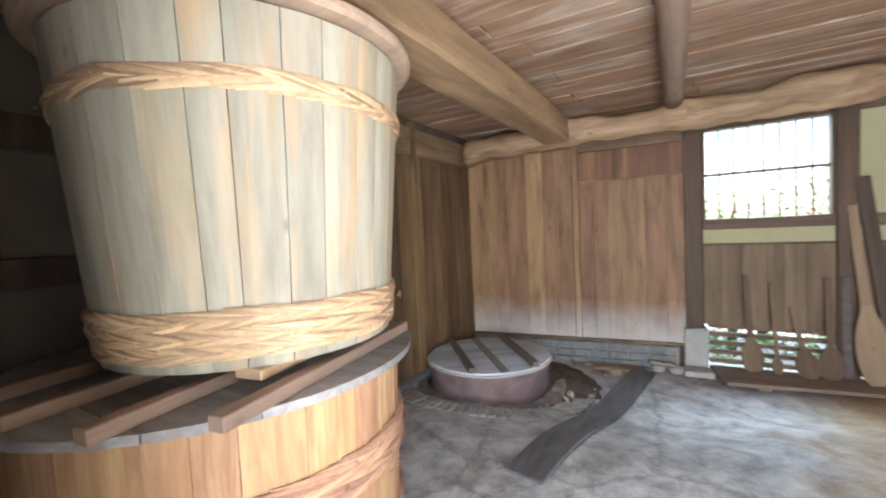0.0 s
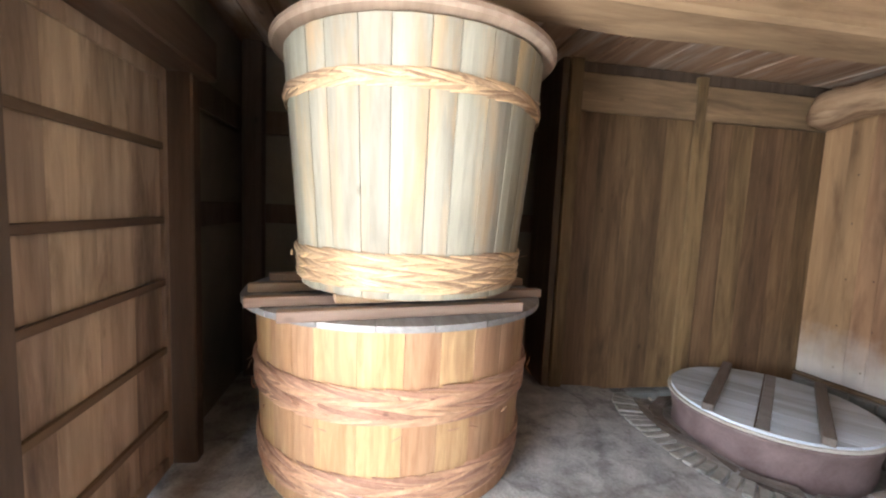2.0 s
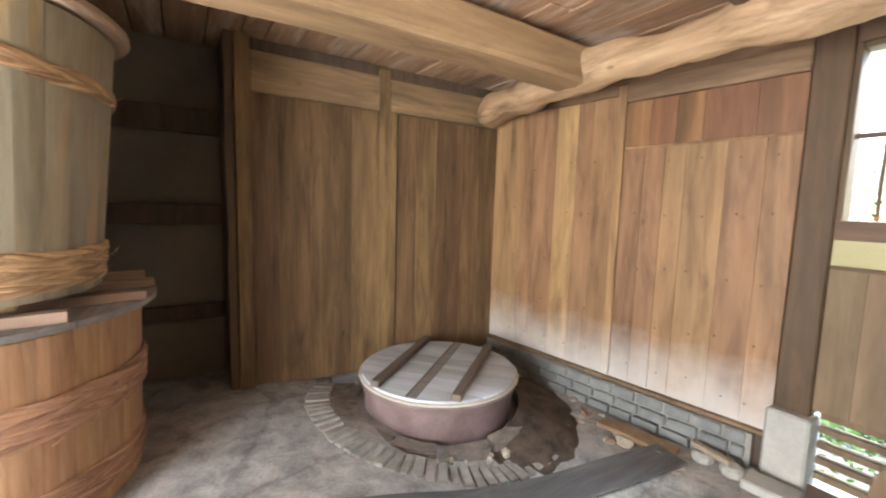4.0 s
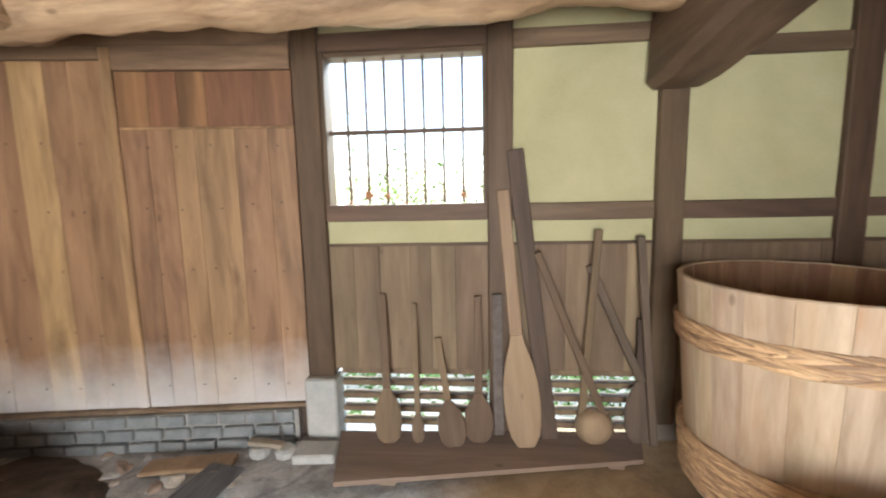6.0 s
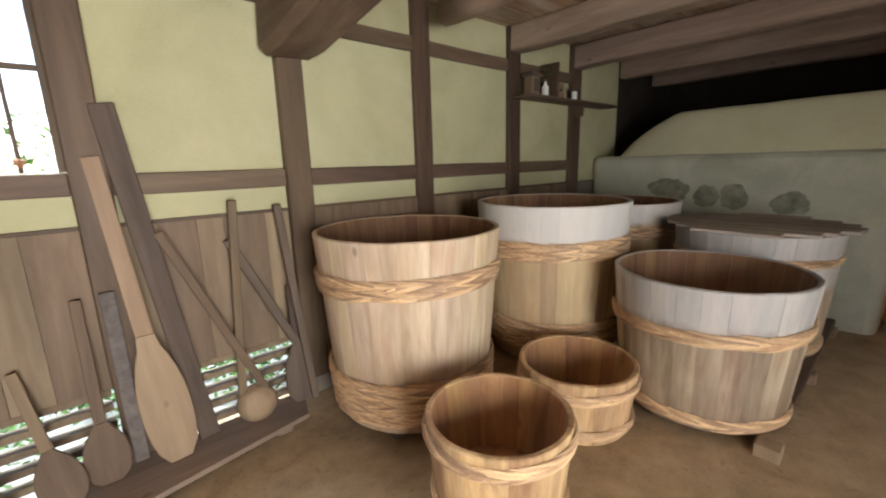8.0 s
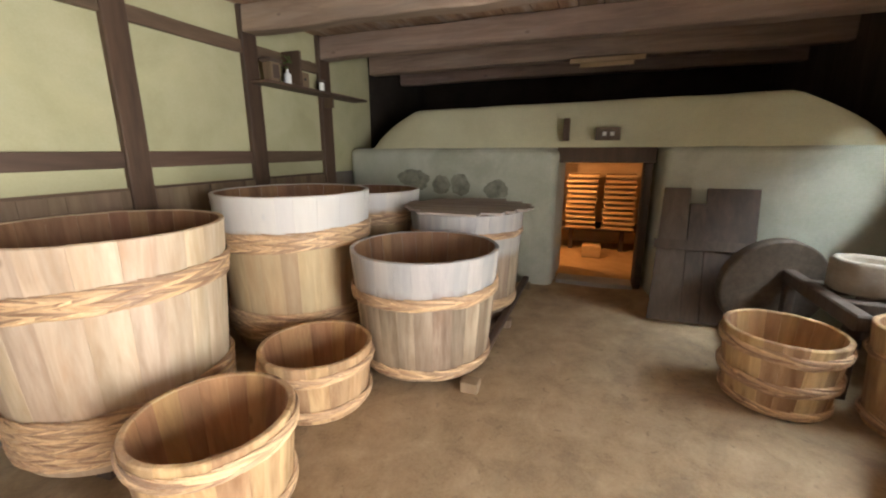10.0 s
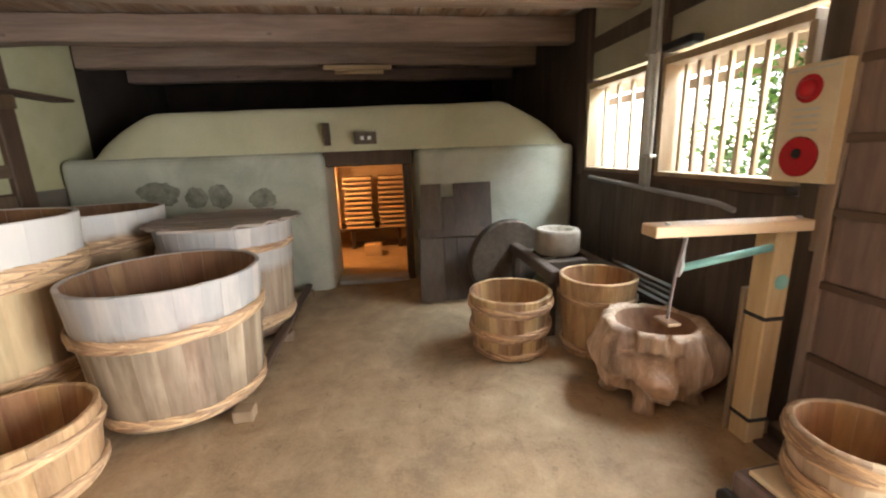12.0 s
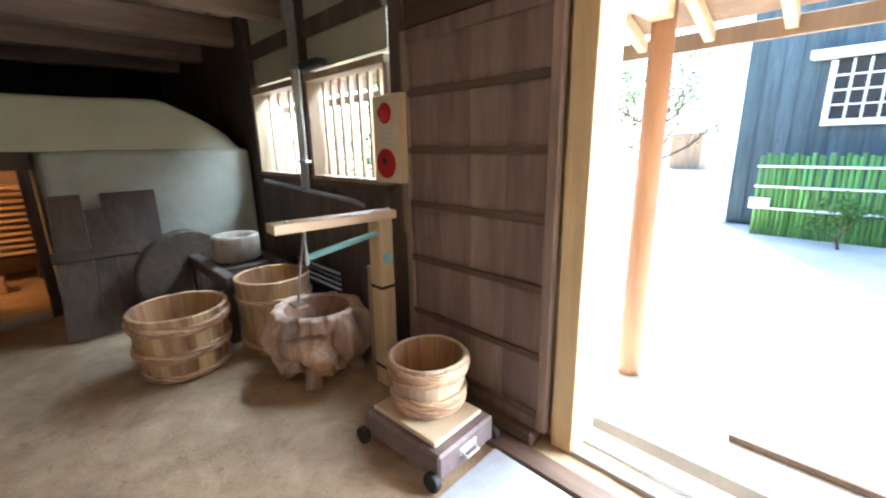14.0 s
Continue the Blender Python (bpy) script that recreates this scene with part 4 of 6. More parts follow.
# ---- coopered vessels ----
def hoop_part(parent, r, z, height, strands, twists, thick, tilt, seed, slope, mat, label):
    """A plaited hoop: a thin band covered by rows of flat split-bamboo splints that tuck under one another."""
    rnd = random.Random(seed)

    def ring_at(a, rr, zz):
        return (rr * math.cos(a), rr * math.sin(a), zz + tilt * math.cos(a + 1.0))

    steps = 72
    band = tube([ring_at(2 * math.pi * i / steps, r - thick * 0.25, z) for i in range(steps)], thick * 0.7, 6, flat=max(1.0, height * 0.42 / (thick * 0.7)), closed=True)
    hoop = part("hoop", band, mat, parent, label, True)
    rows = max(1, round(height / (0.08 if mat is M_BAMBOO_RED else 0.06)))
    hr = height / rows
    for row in range(rows):
        zc = z - height / 2 + hr * (row + 0.5)
        n = max(12, round(2 * math.pi * r / (hr * 0.62)))
        verts, faces = [], []
        for side in (-1, 1):
            for i in range(n):
                a0 = 2 * math.pi * (i + (0.5 if side > 0 else 0.0) + rnd.uniform(-0.12, 0.12)) / n
                arc = hr * 4.6 / r * rnd.uniform(0.8, 1.25)
                half = hr * rnd.uniform(0.1, 0.17)
                tz = hr * rnd.uniform(-0.08, 0.08)
                stray = rnd.uniform(0.0, 0.004) if rnd.random() < 0.8 else rnd.uniform(0.004, 0.012)
                v0 = len(verts)
                for q in range(7):
                    u = q / 6
                    a = a0 + arc * u
                    ha = half * math.sin(math.pi * (0.1 + 0.8 * u)) ** 0.7
                    lump = noise.noise(Vector((math.cos(a) * 2.5, math.sin(a) * 2.5, seed + row)))
                    zz = zc + side * hr * (0.5 - 0.58 * u) + tz + 0.012 * lump
                    rr = r + slope * (zz - z) + thick * (0.35 + 0.55 * math.sin(math.pi * u) + 0.3 * (u if side > 0 else 1 - u)) + stray * u + 0.003 * lump
                    for dz, dr in ((-ha, -0.001), (-ha * 0.4, thick * 0.16), (ha * 0.5, thick * 0.14), (ha, -0.001), (0.0, -thick * 0.2)):
                        verts.append(ring_at(a, rr + dr, zz + dz))
                for q in range(6):
                    for k in range(5):
                        p0, p1 = v0 + q * 5 + k, v0 + q * 5 + (k + 1) % 5
                        faces.append((p0, p0 + 5, p1 + 5, p1))
                faces.append(tuple(v0 + k for k in range(5)))
                faces.append(tuple(v0 + 30 + k for k in reversed(range(5))))
        me = bpy.data.meshes.new("plait")
        me.from_pydata(verts, [], faces)
        me.materials.append(mat)
        ob = tagged(new("plait", me), kind="stuff")
        ob.parent = hoop
    return hoop


def vessel(name, x, y, z0, z1, rb, rt, staves, hoops, mats, label, category="tub", group="", wall_t=0.03, seed=1, bottom=0.06, tilt=(0, 0), hoop_mat=None, turn=0.0, gap=0.0006):
    """A stave-built vessel. Hoops: height above the base, band height, strands, twists, thickness, tilt."""
    t = base(name, pose(x, y, z0, tilt[0], tilt[1], turn), label, category, group)
    rnd = random.Random(seed)
    cuts = [rnd.uniform(0.75, 1.3) for _ in range(staves)]
    total = sum(cuts)
    a = 0.0
    h = z1 - z0
    outer, inner = mats
    for c in cuts:
        w = 2 * math.pi * c / total
        b = bmesh.new()
        rows = []
        jut = rnd.uniform(-0.0015, 0.0015)
        top = h + rnd.uniform(-0.0015, 0.0015)
        half = w / 2 - gap / rt
        for q in range(4):
            ang = -half + 2 * half * q / 3
            ca, sa = math.cos(ang), math.sin(ang)
            e = gap * 1.6 if q in (0, 3) else 0.0
            rows.append([b.verts.new(((r + jut) * ca - rm, (r + jut) * sa, zz)) for r, zz, rm in (
                (rb - e, 0, rb), (rt - e, top - 0.006, rb), (rt - 0.006 - e, top, rb), (rt - wall_t + 0.005, top, rb), (rt - wall_t, top - 0.006, rb), (rb - wall_t, 0, rb))])
        for p, q in zip(rows, rows[1:]):
            for i in range(6):
                f = b.faces.new((p[i], q[i], q[(i + 1) % 6], p[(i + 1) % 6]))
                f.material_index = 1 if i == 4 else 0
        b.faces.new(rows[0][::-1])
        b.faces.new(rows[-1])
        bmesh.ops.recalc_face_normals(b, faces=b.faces[:])
        mid = a + w / 2
        part("stave", b, [outer, inner], t, m=pose(rb * math.cos(mid), rb * math.sin(mid), 0, 0, 0, math.degrees(mid)))
        a += w
    rbot = rb + (rt - rb) * bottom / h - wall_t - 0.001
    part("bottom", disc(rbot, bottom - 0.02, bottom, 40), inner, t)
    for i, (hz, hh, n, tw, th, ti) in enumerate(hoops):
        r = rb + (rt - rb) * hz / h
        hoop_part(t, r, hz, hh, n, tw, th, ti, seed * 10 + i, (rt - rb) / h, hoop_mat or M_BAMBOO, "plaited split-bamboo hoop")
    return t


G = "staved brewing vats"
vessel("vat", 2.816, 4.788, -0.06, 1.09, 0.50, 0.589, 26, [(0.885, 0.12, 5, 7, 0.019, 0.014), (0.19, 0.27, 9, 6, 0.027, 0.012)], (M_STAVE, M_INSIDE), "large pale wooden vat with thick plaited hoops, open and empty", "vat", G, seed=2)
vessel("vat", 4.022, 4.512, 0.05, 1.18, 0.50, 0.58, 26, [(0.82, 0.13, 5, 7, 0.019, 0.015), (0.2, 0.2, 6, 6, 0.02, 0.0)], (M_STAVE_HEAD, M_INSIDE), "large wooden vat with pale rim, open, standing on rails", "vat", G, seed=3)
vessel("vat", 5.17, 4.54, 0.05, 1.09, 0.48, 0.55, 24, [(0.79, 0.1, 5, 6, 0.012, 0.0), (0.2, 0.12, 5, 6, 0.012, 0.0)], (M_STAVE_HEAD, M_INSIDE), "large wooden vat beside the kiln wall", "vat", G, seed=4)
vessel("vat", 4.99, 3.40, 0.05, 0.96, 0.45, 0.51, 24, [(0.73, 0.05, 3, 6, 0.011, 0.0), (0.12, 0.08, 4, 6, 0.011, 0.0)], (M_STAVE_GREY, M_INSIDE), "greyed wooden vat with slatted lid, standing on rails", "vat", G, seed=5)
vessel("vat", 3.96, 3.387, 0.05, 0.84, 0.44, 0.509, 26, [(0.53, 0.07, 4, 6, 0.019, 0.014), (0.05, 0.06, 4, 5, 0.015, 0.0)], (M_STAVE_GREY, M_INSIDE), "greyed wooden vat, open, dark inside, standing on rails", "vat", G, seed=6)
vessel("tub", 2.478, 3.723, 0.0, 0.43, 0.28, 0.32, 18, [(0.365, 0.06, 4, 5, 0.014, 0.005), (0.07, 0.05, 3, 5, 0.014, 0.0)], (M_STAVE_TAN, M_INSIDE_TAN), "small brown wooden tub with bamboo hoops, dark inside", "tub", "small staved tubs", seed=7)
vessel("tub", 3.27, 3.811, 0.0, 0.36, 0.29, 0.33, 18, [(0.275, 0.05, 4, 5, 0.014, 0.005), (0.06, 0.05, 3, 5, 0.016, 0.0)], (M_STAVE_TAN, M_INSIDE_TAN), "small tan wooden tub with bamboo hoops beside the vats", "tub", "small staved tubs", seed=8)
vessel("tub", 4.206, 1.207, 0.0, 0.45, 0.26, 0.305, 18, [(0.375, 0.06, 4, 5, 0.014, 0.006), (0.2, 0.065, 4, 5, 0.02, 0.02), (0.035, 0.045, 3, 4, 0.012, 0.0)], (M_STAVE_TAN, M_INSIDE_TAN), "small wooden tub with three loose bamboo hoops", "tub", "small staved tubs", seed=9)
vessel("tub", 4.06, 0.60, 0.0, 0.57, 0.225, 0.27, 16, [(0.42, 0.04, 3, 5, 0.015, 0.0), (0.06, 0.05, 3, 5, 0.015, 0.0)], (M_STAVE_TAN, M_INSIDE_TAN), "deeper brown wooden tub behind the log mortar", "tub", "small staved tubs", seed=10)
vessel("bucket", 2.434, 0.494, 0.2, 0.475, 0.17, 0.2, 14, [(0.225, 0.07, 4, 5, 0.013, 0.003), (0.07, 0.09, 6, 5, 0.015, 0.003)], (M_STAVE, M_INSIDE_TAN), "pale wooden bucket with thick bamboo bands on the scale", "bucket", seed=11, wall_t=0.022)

# vat stack with lids
barrel = vessel("barrel", -1.93, 1.15, 0.0, 0.93, 0.78, 0.81, 30, [(0.57, 0.17, 7, 8, 0.018, 0.012), (0.16, 0.16, 7, 8, 0.014, 0.0)], (M_STAVE_WARM, M_INSIDE), "large orange-brown barrel with reddish plaited hoops", "barrel", seed=12, hoop_mat=M_BAMBOO_RED, gap=0.0012)
lid = part("lid", disc(0.84, -0.012, 0.0, 48), M_GREYWOOD, barrel, "round grey plank lid", m=pose(-0.006, -0.002, 0.946))
for i in range(7):
    w = 0.886 * 2 / 7
    a = -0.886 + w * i
    pts = []
    for k in range(9):
        u = a + (w - 0.004) * k / 8
        pts.append((math.sqrt(max(0.886 ** 2 - u * u, 0.0004)), u))
    pts += [(-x, u) for x, u in reversed(pts)]
    part("plank", prism(pts, 0, 0.03), M_GREYWOOD, lid)
for x, y, ln in ((-1.22, 1.18, 1.16), (-1.53, 1.2, 1.62), (-1.89, 1.17, 1.72), (-2.24, 1.15, 1.62)):
    tagged(part("batten", box(-ln / 2, ln / 2, -0.03, 0.03, 0, 0.048, 0.004), M_PINK, None, "pinkish sawn batten lying on the barrel lid", m=pose(x, y, 0.978, 0, 0, 100.5)), category="batten", group="battens under the upper vat")
upper_vat = vessel("vat", -1.75, 1.21, 1.065, 2.25, 0.60, 0.70, 30, [(0.93, 0.07, 5, 8, 0.013, 0.015), (0.12, 0.17, 9, 7, 0.014, 0.0)], (M_STAVE_PALE, M_INSIDE), "tall pale wooden vat with plaited hoops on the covered barrel", "vat", "", seed=13, gap=0.0019, hoop_mat=M_BAMBOO_PALE)
tagged(part("vat_stand", box(-0.38, 0.38, -0.06, 0.06, 0, 0.036, 0.005), M_FRESH_Y, None, "pale board under the upper vat", m=pose(-1.36, 1.2, 1.027, 0, 0, 100.5)), category="board")
lid = part("lid", disc(0.765, 0, 0.05, 56, bevel=0.015), M_PINK, upper_vat, "thick round wooden lid", m=pose(0, 0, 1.195))
part("handle_bar", box(-0.62, 0.62, -0.05, 0.05, 0.052, 0.12, 0.01), M_PINK, lid)

# ---- kettle ----
kz = -0.14
kettle = base("kettle", pose(-1.87, 3.955, kz), "broad purple-brown iron kettle set in a clay ring", "kettle")
bm = bmesh.new()
prof = [(0.60, -0.05), (0.615, 0.02), (0.61, 0.10), (0.63, 0.2), (0.645, 0.24), (0.65, 0.26), (0.63, 0.265), (0.6, 0.24), (0.58, 0.05)]
rings = [[bm.verts.new((r * math.cos(2 * math.pi * k / 64), r * math.sin(2 * math.pi * k / 64), z)) for k in range(64)] for r, z in prof]
for p, q in zip(rings, rings[1:]):
    for k in range(64):
        bm.faces.new((p[k], p[(k + 1) % 64], q[(k + 1) % 64], q[k]))
part("bowl", bm, M_KETTLE, kettle, smooth=True)
lid = part("lid", disc(0.66, 0, 0.018, 64), M_RIM, kettle, "grey plank lid with two dark cross bars", m=pose(0, 0, 0.27, 0, 0, 40))
for i in range(6):
    R = 0.635
    w = 2 * R / 6
    a = -R + w * i
    pts = [(math.sqrt(max(R * R - (a + (w - 0.006) * k / 8) ** 2, 0.0004)), a + (w - 0.006) * k / 8) for k in range(9)]
    pts += [(-x, u) for x, u in reversed(pts)]
    part("plank", prism(pts, 0.018, 0.036), M_LIDLIT, lid)
for x in (-0.31, 0.31):
    part("cross_bar", box(x - 0.035, x + 0.035, -0.57, 0.57, 0.037, 0.09, 0.006), M_GREYWOOD_Y, lid, "dark cross bar")
part("cross_bar", box(-0.035, 0.035, -0.62, 0.62, 0.037, 0.043, 0.002), M_GREYWOOD, lid)
part("cross_bar", box(-0.048, -0.037, -0.62, 0.62, 0.037, 0.041, 0.001), M_TOOL_DARK, lid)
ring = base("hearth_ring", pose(-1.87, 3.955, kz + 0.01), "broken ring of clay and stones round the kettle", "hearth")
rnd = random.Random(3)
for k in range(13):
    a0 = 2 * math.pi * k / 13 + rnd.uniform(-0.05, 0.05)
    da = 2 * math.pi / 13 * rnd.uniform(0.8, 0.93)
    ri, ro, hh = 0.665 + rnd.uniform(0, 0.02), 0.775 + rnd.uniform(-0.01, 0.03), rnd.uniform(0.01, 0.05)
    if k == 4:
        continue
    pts = [(ro * math.cos(a0 + da * i / 5), ro * math.sin(a0 + da * i / 5)) for i in range(6)] + [(ri * math.cos(a0 + da * i / 5), ri * math.sin(a0 + da * i / 5)) for i in range(5, -1, -1)]
    b = prism(pts, -0.09, hh)
    bmesh.ops.bevel(b, geom=b.edges[:], offset=0.012, segments=2, affect="EDGES")
    part("curved_stone", roughen(b, 0.012, 9.0, k), M_HEARTHSTONE, ring)
for k in range(46):
    a = 2 * math.pi * (k + rnd.random()) / 46
    rr = rnd.uniform(0.79, 0.87)
    q = rnd.uniform(0.015, 0.035)
    b = bmesh.new()
    bmesh.ops.create_icosphere(b, subdivisions=1, radius=q)
    part("rubble", roughen(b, q * 0.5, 25, k), M_ASHPALE, ring, m=pose(rr * math.cos(a), rr * math.sin(a), -0.015, rnd.uniform(0, 90), 0, rnd.uniform(0, 90)))
n = 84
for k in range(n):
    a = 2 * math.pi * k / n
    w = 2 * math.pi * 0.88 / n * rnd.uniform(0.78, 0.95)
    L = 0.19 * rnd.uniform(0.85, 1.1)
    x, y = 0.975 * math.cos(a), 0.975 * math.sin(a)
    if x < -0.58 or y > 0.86:
        continue
    zt = floor_z(-1.87 + x, 3.955 + y) - (kz + 0.01)
    part("edge_brick", box(-L / 2, L / 2, -w / 2, w / 2, -0.06, 0.0, 0.006), M_BRICKGREY, ring, m=pose(x, y, zt + 0.022 + rnd.uniform(-0.004, 0.006), rnd.uniform(-3, 3), rnd.uniform(-2, 2), math.degrees(a)))

# Low bank modelled over the near-black area behind the kettle.
mound = bmesh.new()
rows = []
for i in range(41):
    a = radians(-5 + 110 * i / 40)
    row = []
    for j in range(9):
        v = j / 8
        r = 0.68 + 0.5 * v
        x, y = -1.87 + r * math.cos(a), 3.955 + r * math.sin(a)
        y = min(y, 5.40 + 0.125 * (x + 0.05) - 0.05)
        fade = math.sin(math.pi * i / 40) ** 0.5
        z = floor_z(x, y) - 0.02 + 0.17 * fade * (1 - v) ** 0.8 + 0.02 * noise.noise(Vector((x * 7, y * 7, 0)))
        row.append(mound.verts.new((x, y, z)))
    rows.append(row)
for p, q in zip(rows, rows[1:]):
    for j in range(8):
        mound.faces.new((p[j], p[j + 1], q[j + 1], q[j]))
bmesh.ops.recalc_face_normals(mound, faces=mound.faces[:])
tagged(part("hearth_mound", mound, M_DARKBANK, None, "near-black low bank between the kettle and the wall", True), category="clay bank")
rnd = random.Random(71)
for k in range(26):
    x, y = rnd.uniform(-1.5, -0.35), rnd.uniform(4.78, 5.1)
    q = rnd.uniform(0.02, 0.05)
    b = bmesh.new()
    bmesh.ops.create_icosphere(b, subdivisions=2, radius=q)
    for v in b.verts:
        v.co.z *= 0.5
    tagged(part("rubble", roughen(b, q * 0.5, 18, k), rnd.choice((M_ASHPALE, M_ASH, M_STONE)), None, "small lump of broken clay lying by the boarded wall", m=pose(x, y, floor_z(x, y) + q * 0.2, 0, 0, rnd.uniform(0, 180))), category="rubble", group="broken clay by the wall")

# ---- bench and tools ----
bench = base("bench", pose(0, 0, 0), "low brown plank bench along the wall", "bench")
part("top", prism([(0.30, 4.82), (2.18, 5.12), (2.28, 5.43), (0.17, 5.36)], -0.155, -0.125), M_BENCH, bench)
for x, y in ((0.6, 4.95), (2.02, 5.16)):
    part("leg", box(x - 0.05, x + 0.05, y - 0.04, y + 0.2, floor_z(x, y) - 0.02, -0.156, 0.004), M_BENCH, bench)


def paddle(name, foot, top, blade_w, blade_l, handle_w, material, label, thick=0.025, round_end=True):
    """A flat wooden paddle leaning from its foot to its top."""
    f, p = Vector(foot), Vector(top)
    L = (p - f).length
    pts = []
    n = 10
    for i in range(n + 1):
        u = i / n
        s = math.sin(math.pi * min(1.0, 0.15 + 0.85 * u)) if round_end else 1 - max(0, u - 0.6) / 0.4
        pts.append((max(handle_w / 2, blade_w / 2 * (s ** 0.6 if s > 0 else 0)), blade_l * u))
    if round_end:
        pts[0] = (blade_w * 0.22, 0.0)
    pts.append((handle_w / 2 * 0.9, L))
    d = (p - f).normalized()
    yv = Vector((0, 1, 0))
    yv = (yv - d * yv.dot(d)).normalized()
    xv = yv.cross(d).normalized()
    m = Matrix((xv, yv, d)).transposed().to_4x4()
    m.translation = f
    t = base(name, m, label, "paddle", "wooden paddles on the bench")
    for kind, seg in (("blade", pts[:-1]), ("handle", pts[-2:])):
        outline = [(x, z) for x, z in seg] + [(-x, z) for x, z in reversed(seg)]
        b = prism(outline, -thick / 2, thick / 2)
        bmesh.ops.bevel(b, geom=b.edges[:], offset=0.004, segments=1, affect="EDGES")
        bmesh.ops.rotate(b, verts=b.verts[:], cent=(0, 0, 0), matrix=Matrix.Rotation(radians(90), 3, "X"))
        part(kind, b, material, t)
    return t


BT = -0.124
paddle("paddle", (0.55, 5.23, BT), (0.50, 5.41, 0.87), 0.19, 0.36, 0.055, M_TOOL, "brown wooden stirring paddle leaning over the bench")
paddle("paddle", (0.75, 5.24, BT), (0.72, 5.41, 0.80), 0.09, 0.2, 0.04, M_TOOL, "thin brown wooden paddle leaning on the wall")
paddle("paddle", (1.0, 5.20, BT), (0.88, 5.41, 0.55), 0.19, 0.3, 0.05, M_TOOL, "short brown wooden paddle leaning on the wall")
paddle("paddle", (1.16, 5.26, BT), (1.16, 5.41, 0.85), 0.2, 0.33, 0.055, M_TOOL, "brown wooden paddle with a round blade")
paddle("paddle", (1.47, 5.22, BT), (1.33, 5.375, 1.56), 0.24, 0.75, 0.085, M_TOOL_PALE, "long pale wooden paddle leaning on the post", 0.03, True)


def pole(name, p, q, w, t, material, label, category="pole", group="poles leaning on the plaster wall"):
    p, q = Vector(p), Vector(q)
    d = q - p
    b = box(-w / 2, w / 2, -t / 2, t / 2, 0, d.length, 0.005, cuts=6, wob=0.006)
    z = d.normalized()
    y = (Vector((0, 1, 0)) - z * z.y).normalized()
    m = Matrix((y.cross(z), y, z)).transposed().to_4x4()
    m.translation = p
    return tagged(part(name, b, material, None, label, m=m), category=category, group=group)


pole("plank", (1.64, 5.33, BT), (1.41, 5.40, 1.82), 0.11, 0.04, M_TOOL_DARK, "long dark split plank leaning beside the post", "plank", "planks leaning on the wall")
pole("plank", (1.30, 5.36, BT), (1.29, 5.385, 0.87), 0.07, 0.03, M_GREYWOOD_Y, "short weathered plank leaning beside the post", "plank", "planks leaning on the wall")
scoop = base("scoop", pose(1.93, 5.33, BT), "long wooden scissor scoop with a round bowl leaning on the wall", "scoop")
part("bowl", tube([(0, -0.09, 0.1), (0, -0.06, 0.1), (0, -0.02, 0.1), (0, 0.03, 0.1), (0, 0.045, 0.1)], [0.05, 0.105, 0.125, 0.12, 0.07], 20), M_TOOL_PALE, scoop, smooth=True)
for x0, x1, zt, mt in ((-0.09, 0.02, 1.42, M_TOOL), (0.11, -0.38, 1.28, M_TOOL)):
    d = Vector((x1 - x0, 0.05, zt - 0.05))
    b = box(-0.025, 0.025, -0.014, 0.014, 0, d.length, 0.005, cuts=6, wob=0.006)
    z = d.normalized()
    y = (Vector((0, 1, 0)) - z * z.y).normalized()
    m = Matrix((y.cross(z), y, z)).transposed().to_4x4()
    m.translation = (x0, 0.0 if mt and x1 > 0 else -0.03, 0.05)
    part("handle", b, mt, scoop, m=m)
pole("stick", (2.22, 5.30, 0.3), (1.90, 5.40, 1.06), 0.055, 0.03, M_TOOL_DARK, "thin dark stick leaning on the wall")
pole("stick", (2.30, 5.27, BT), (2.21, 5.37, 1.25), 0.05, 0.03, M_TOOL_DARK, "thin dark shovel handle leaning on the post")
paddle("shovel", (2.22, 5.30, BT), (2.24, 5.38, 0.7), 0.2, 0.42, 0.06, M_TOOL_DARK, "brown wooden shovel blade leaning on the post")

# stones and wood by the hearth
tagged(part("stone_slab", box(-0.14, 0.14, -0.09, 0.09, 0, 0.07, 0.012, cuts=3, wob=0.01), M_STONE, None, "rough pale grey stone slab on the floor by the bench", m=pose(0.06, 5.17, floor_z(0.06, 5.17) - 0.005, 0, 0, 6)), category="stone")
tagged(part("brick", box(-0.13, 0.13, -0.03, 0.03, 0, 0.03, 0.006), M_CORAL, None, "pale brick bridging two stones", m=pose(-0.28, 5.16, floor_z(-0.28, 5.16) + 0.075, 0, 0, -8)), category="brick")
for x in (-0.33, -0.15):
    tagged(part("stone", disc(0.07, 0, 0.075, 9, bevel=0.02), M_STONE, None, "small pale stone under the bridging brick", m=pose(x, 5.16, floor_z(x, 5.16) - 0.004)), category="stone", group="stones under the brick")
bm = box(-1.4, 1.4, -0.13, 0.13, 0, 0.022, 0.006, cuts=24, wob=0.012)
rot = Matrix.Rotation(radians(81.5), 3, "Z")
for v in bm.verts:
    v.co = rot @ v.co + Vector((-0.67, 3.62, 0))
    v.co.z += floor_z(v.co.x, v.co.y) + 0.018
tagged(part("board", bm, M_CHAR, None, "long blackened board lying on the cement floor"), category="board")
tagged(part("wood_scrap", box(-0.28, 0.28, -0.08, 0.08, 0, 0.03, 0.012, cuts=4, wob=0.02), M_TOOL_PALE, None, "broken brown wood scrap on the floor by the wall", m=pose(-0.72, 5.0, floor_z(-0.72, 5.0) + 0.01, 0, 0, 12)), category="wood scrap")

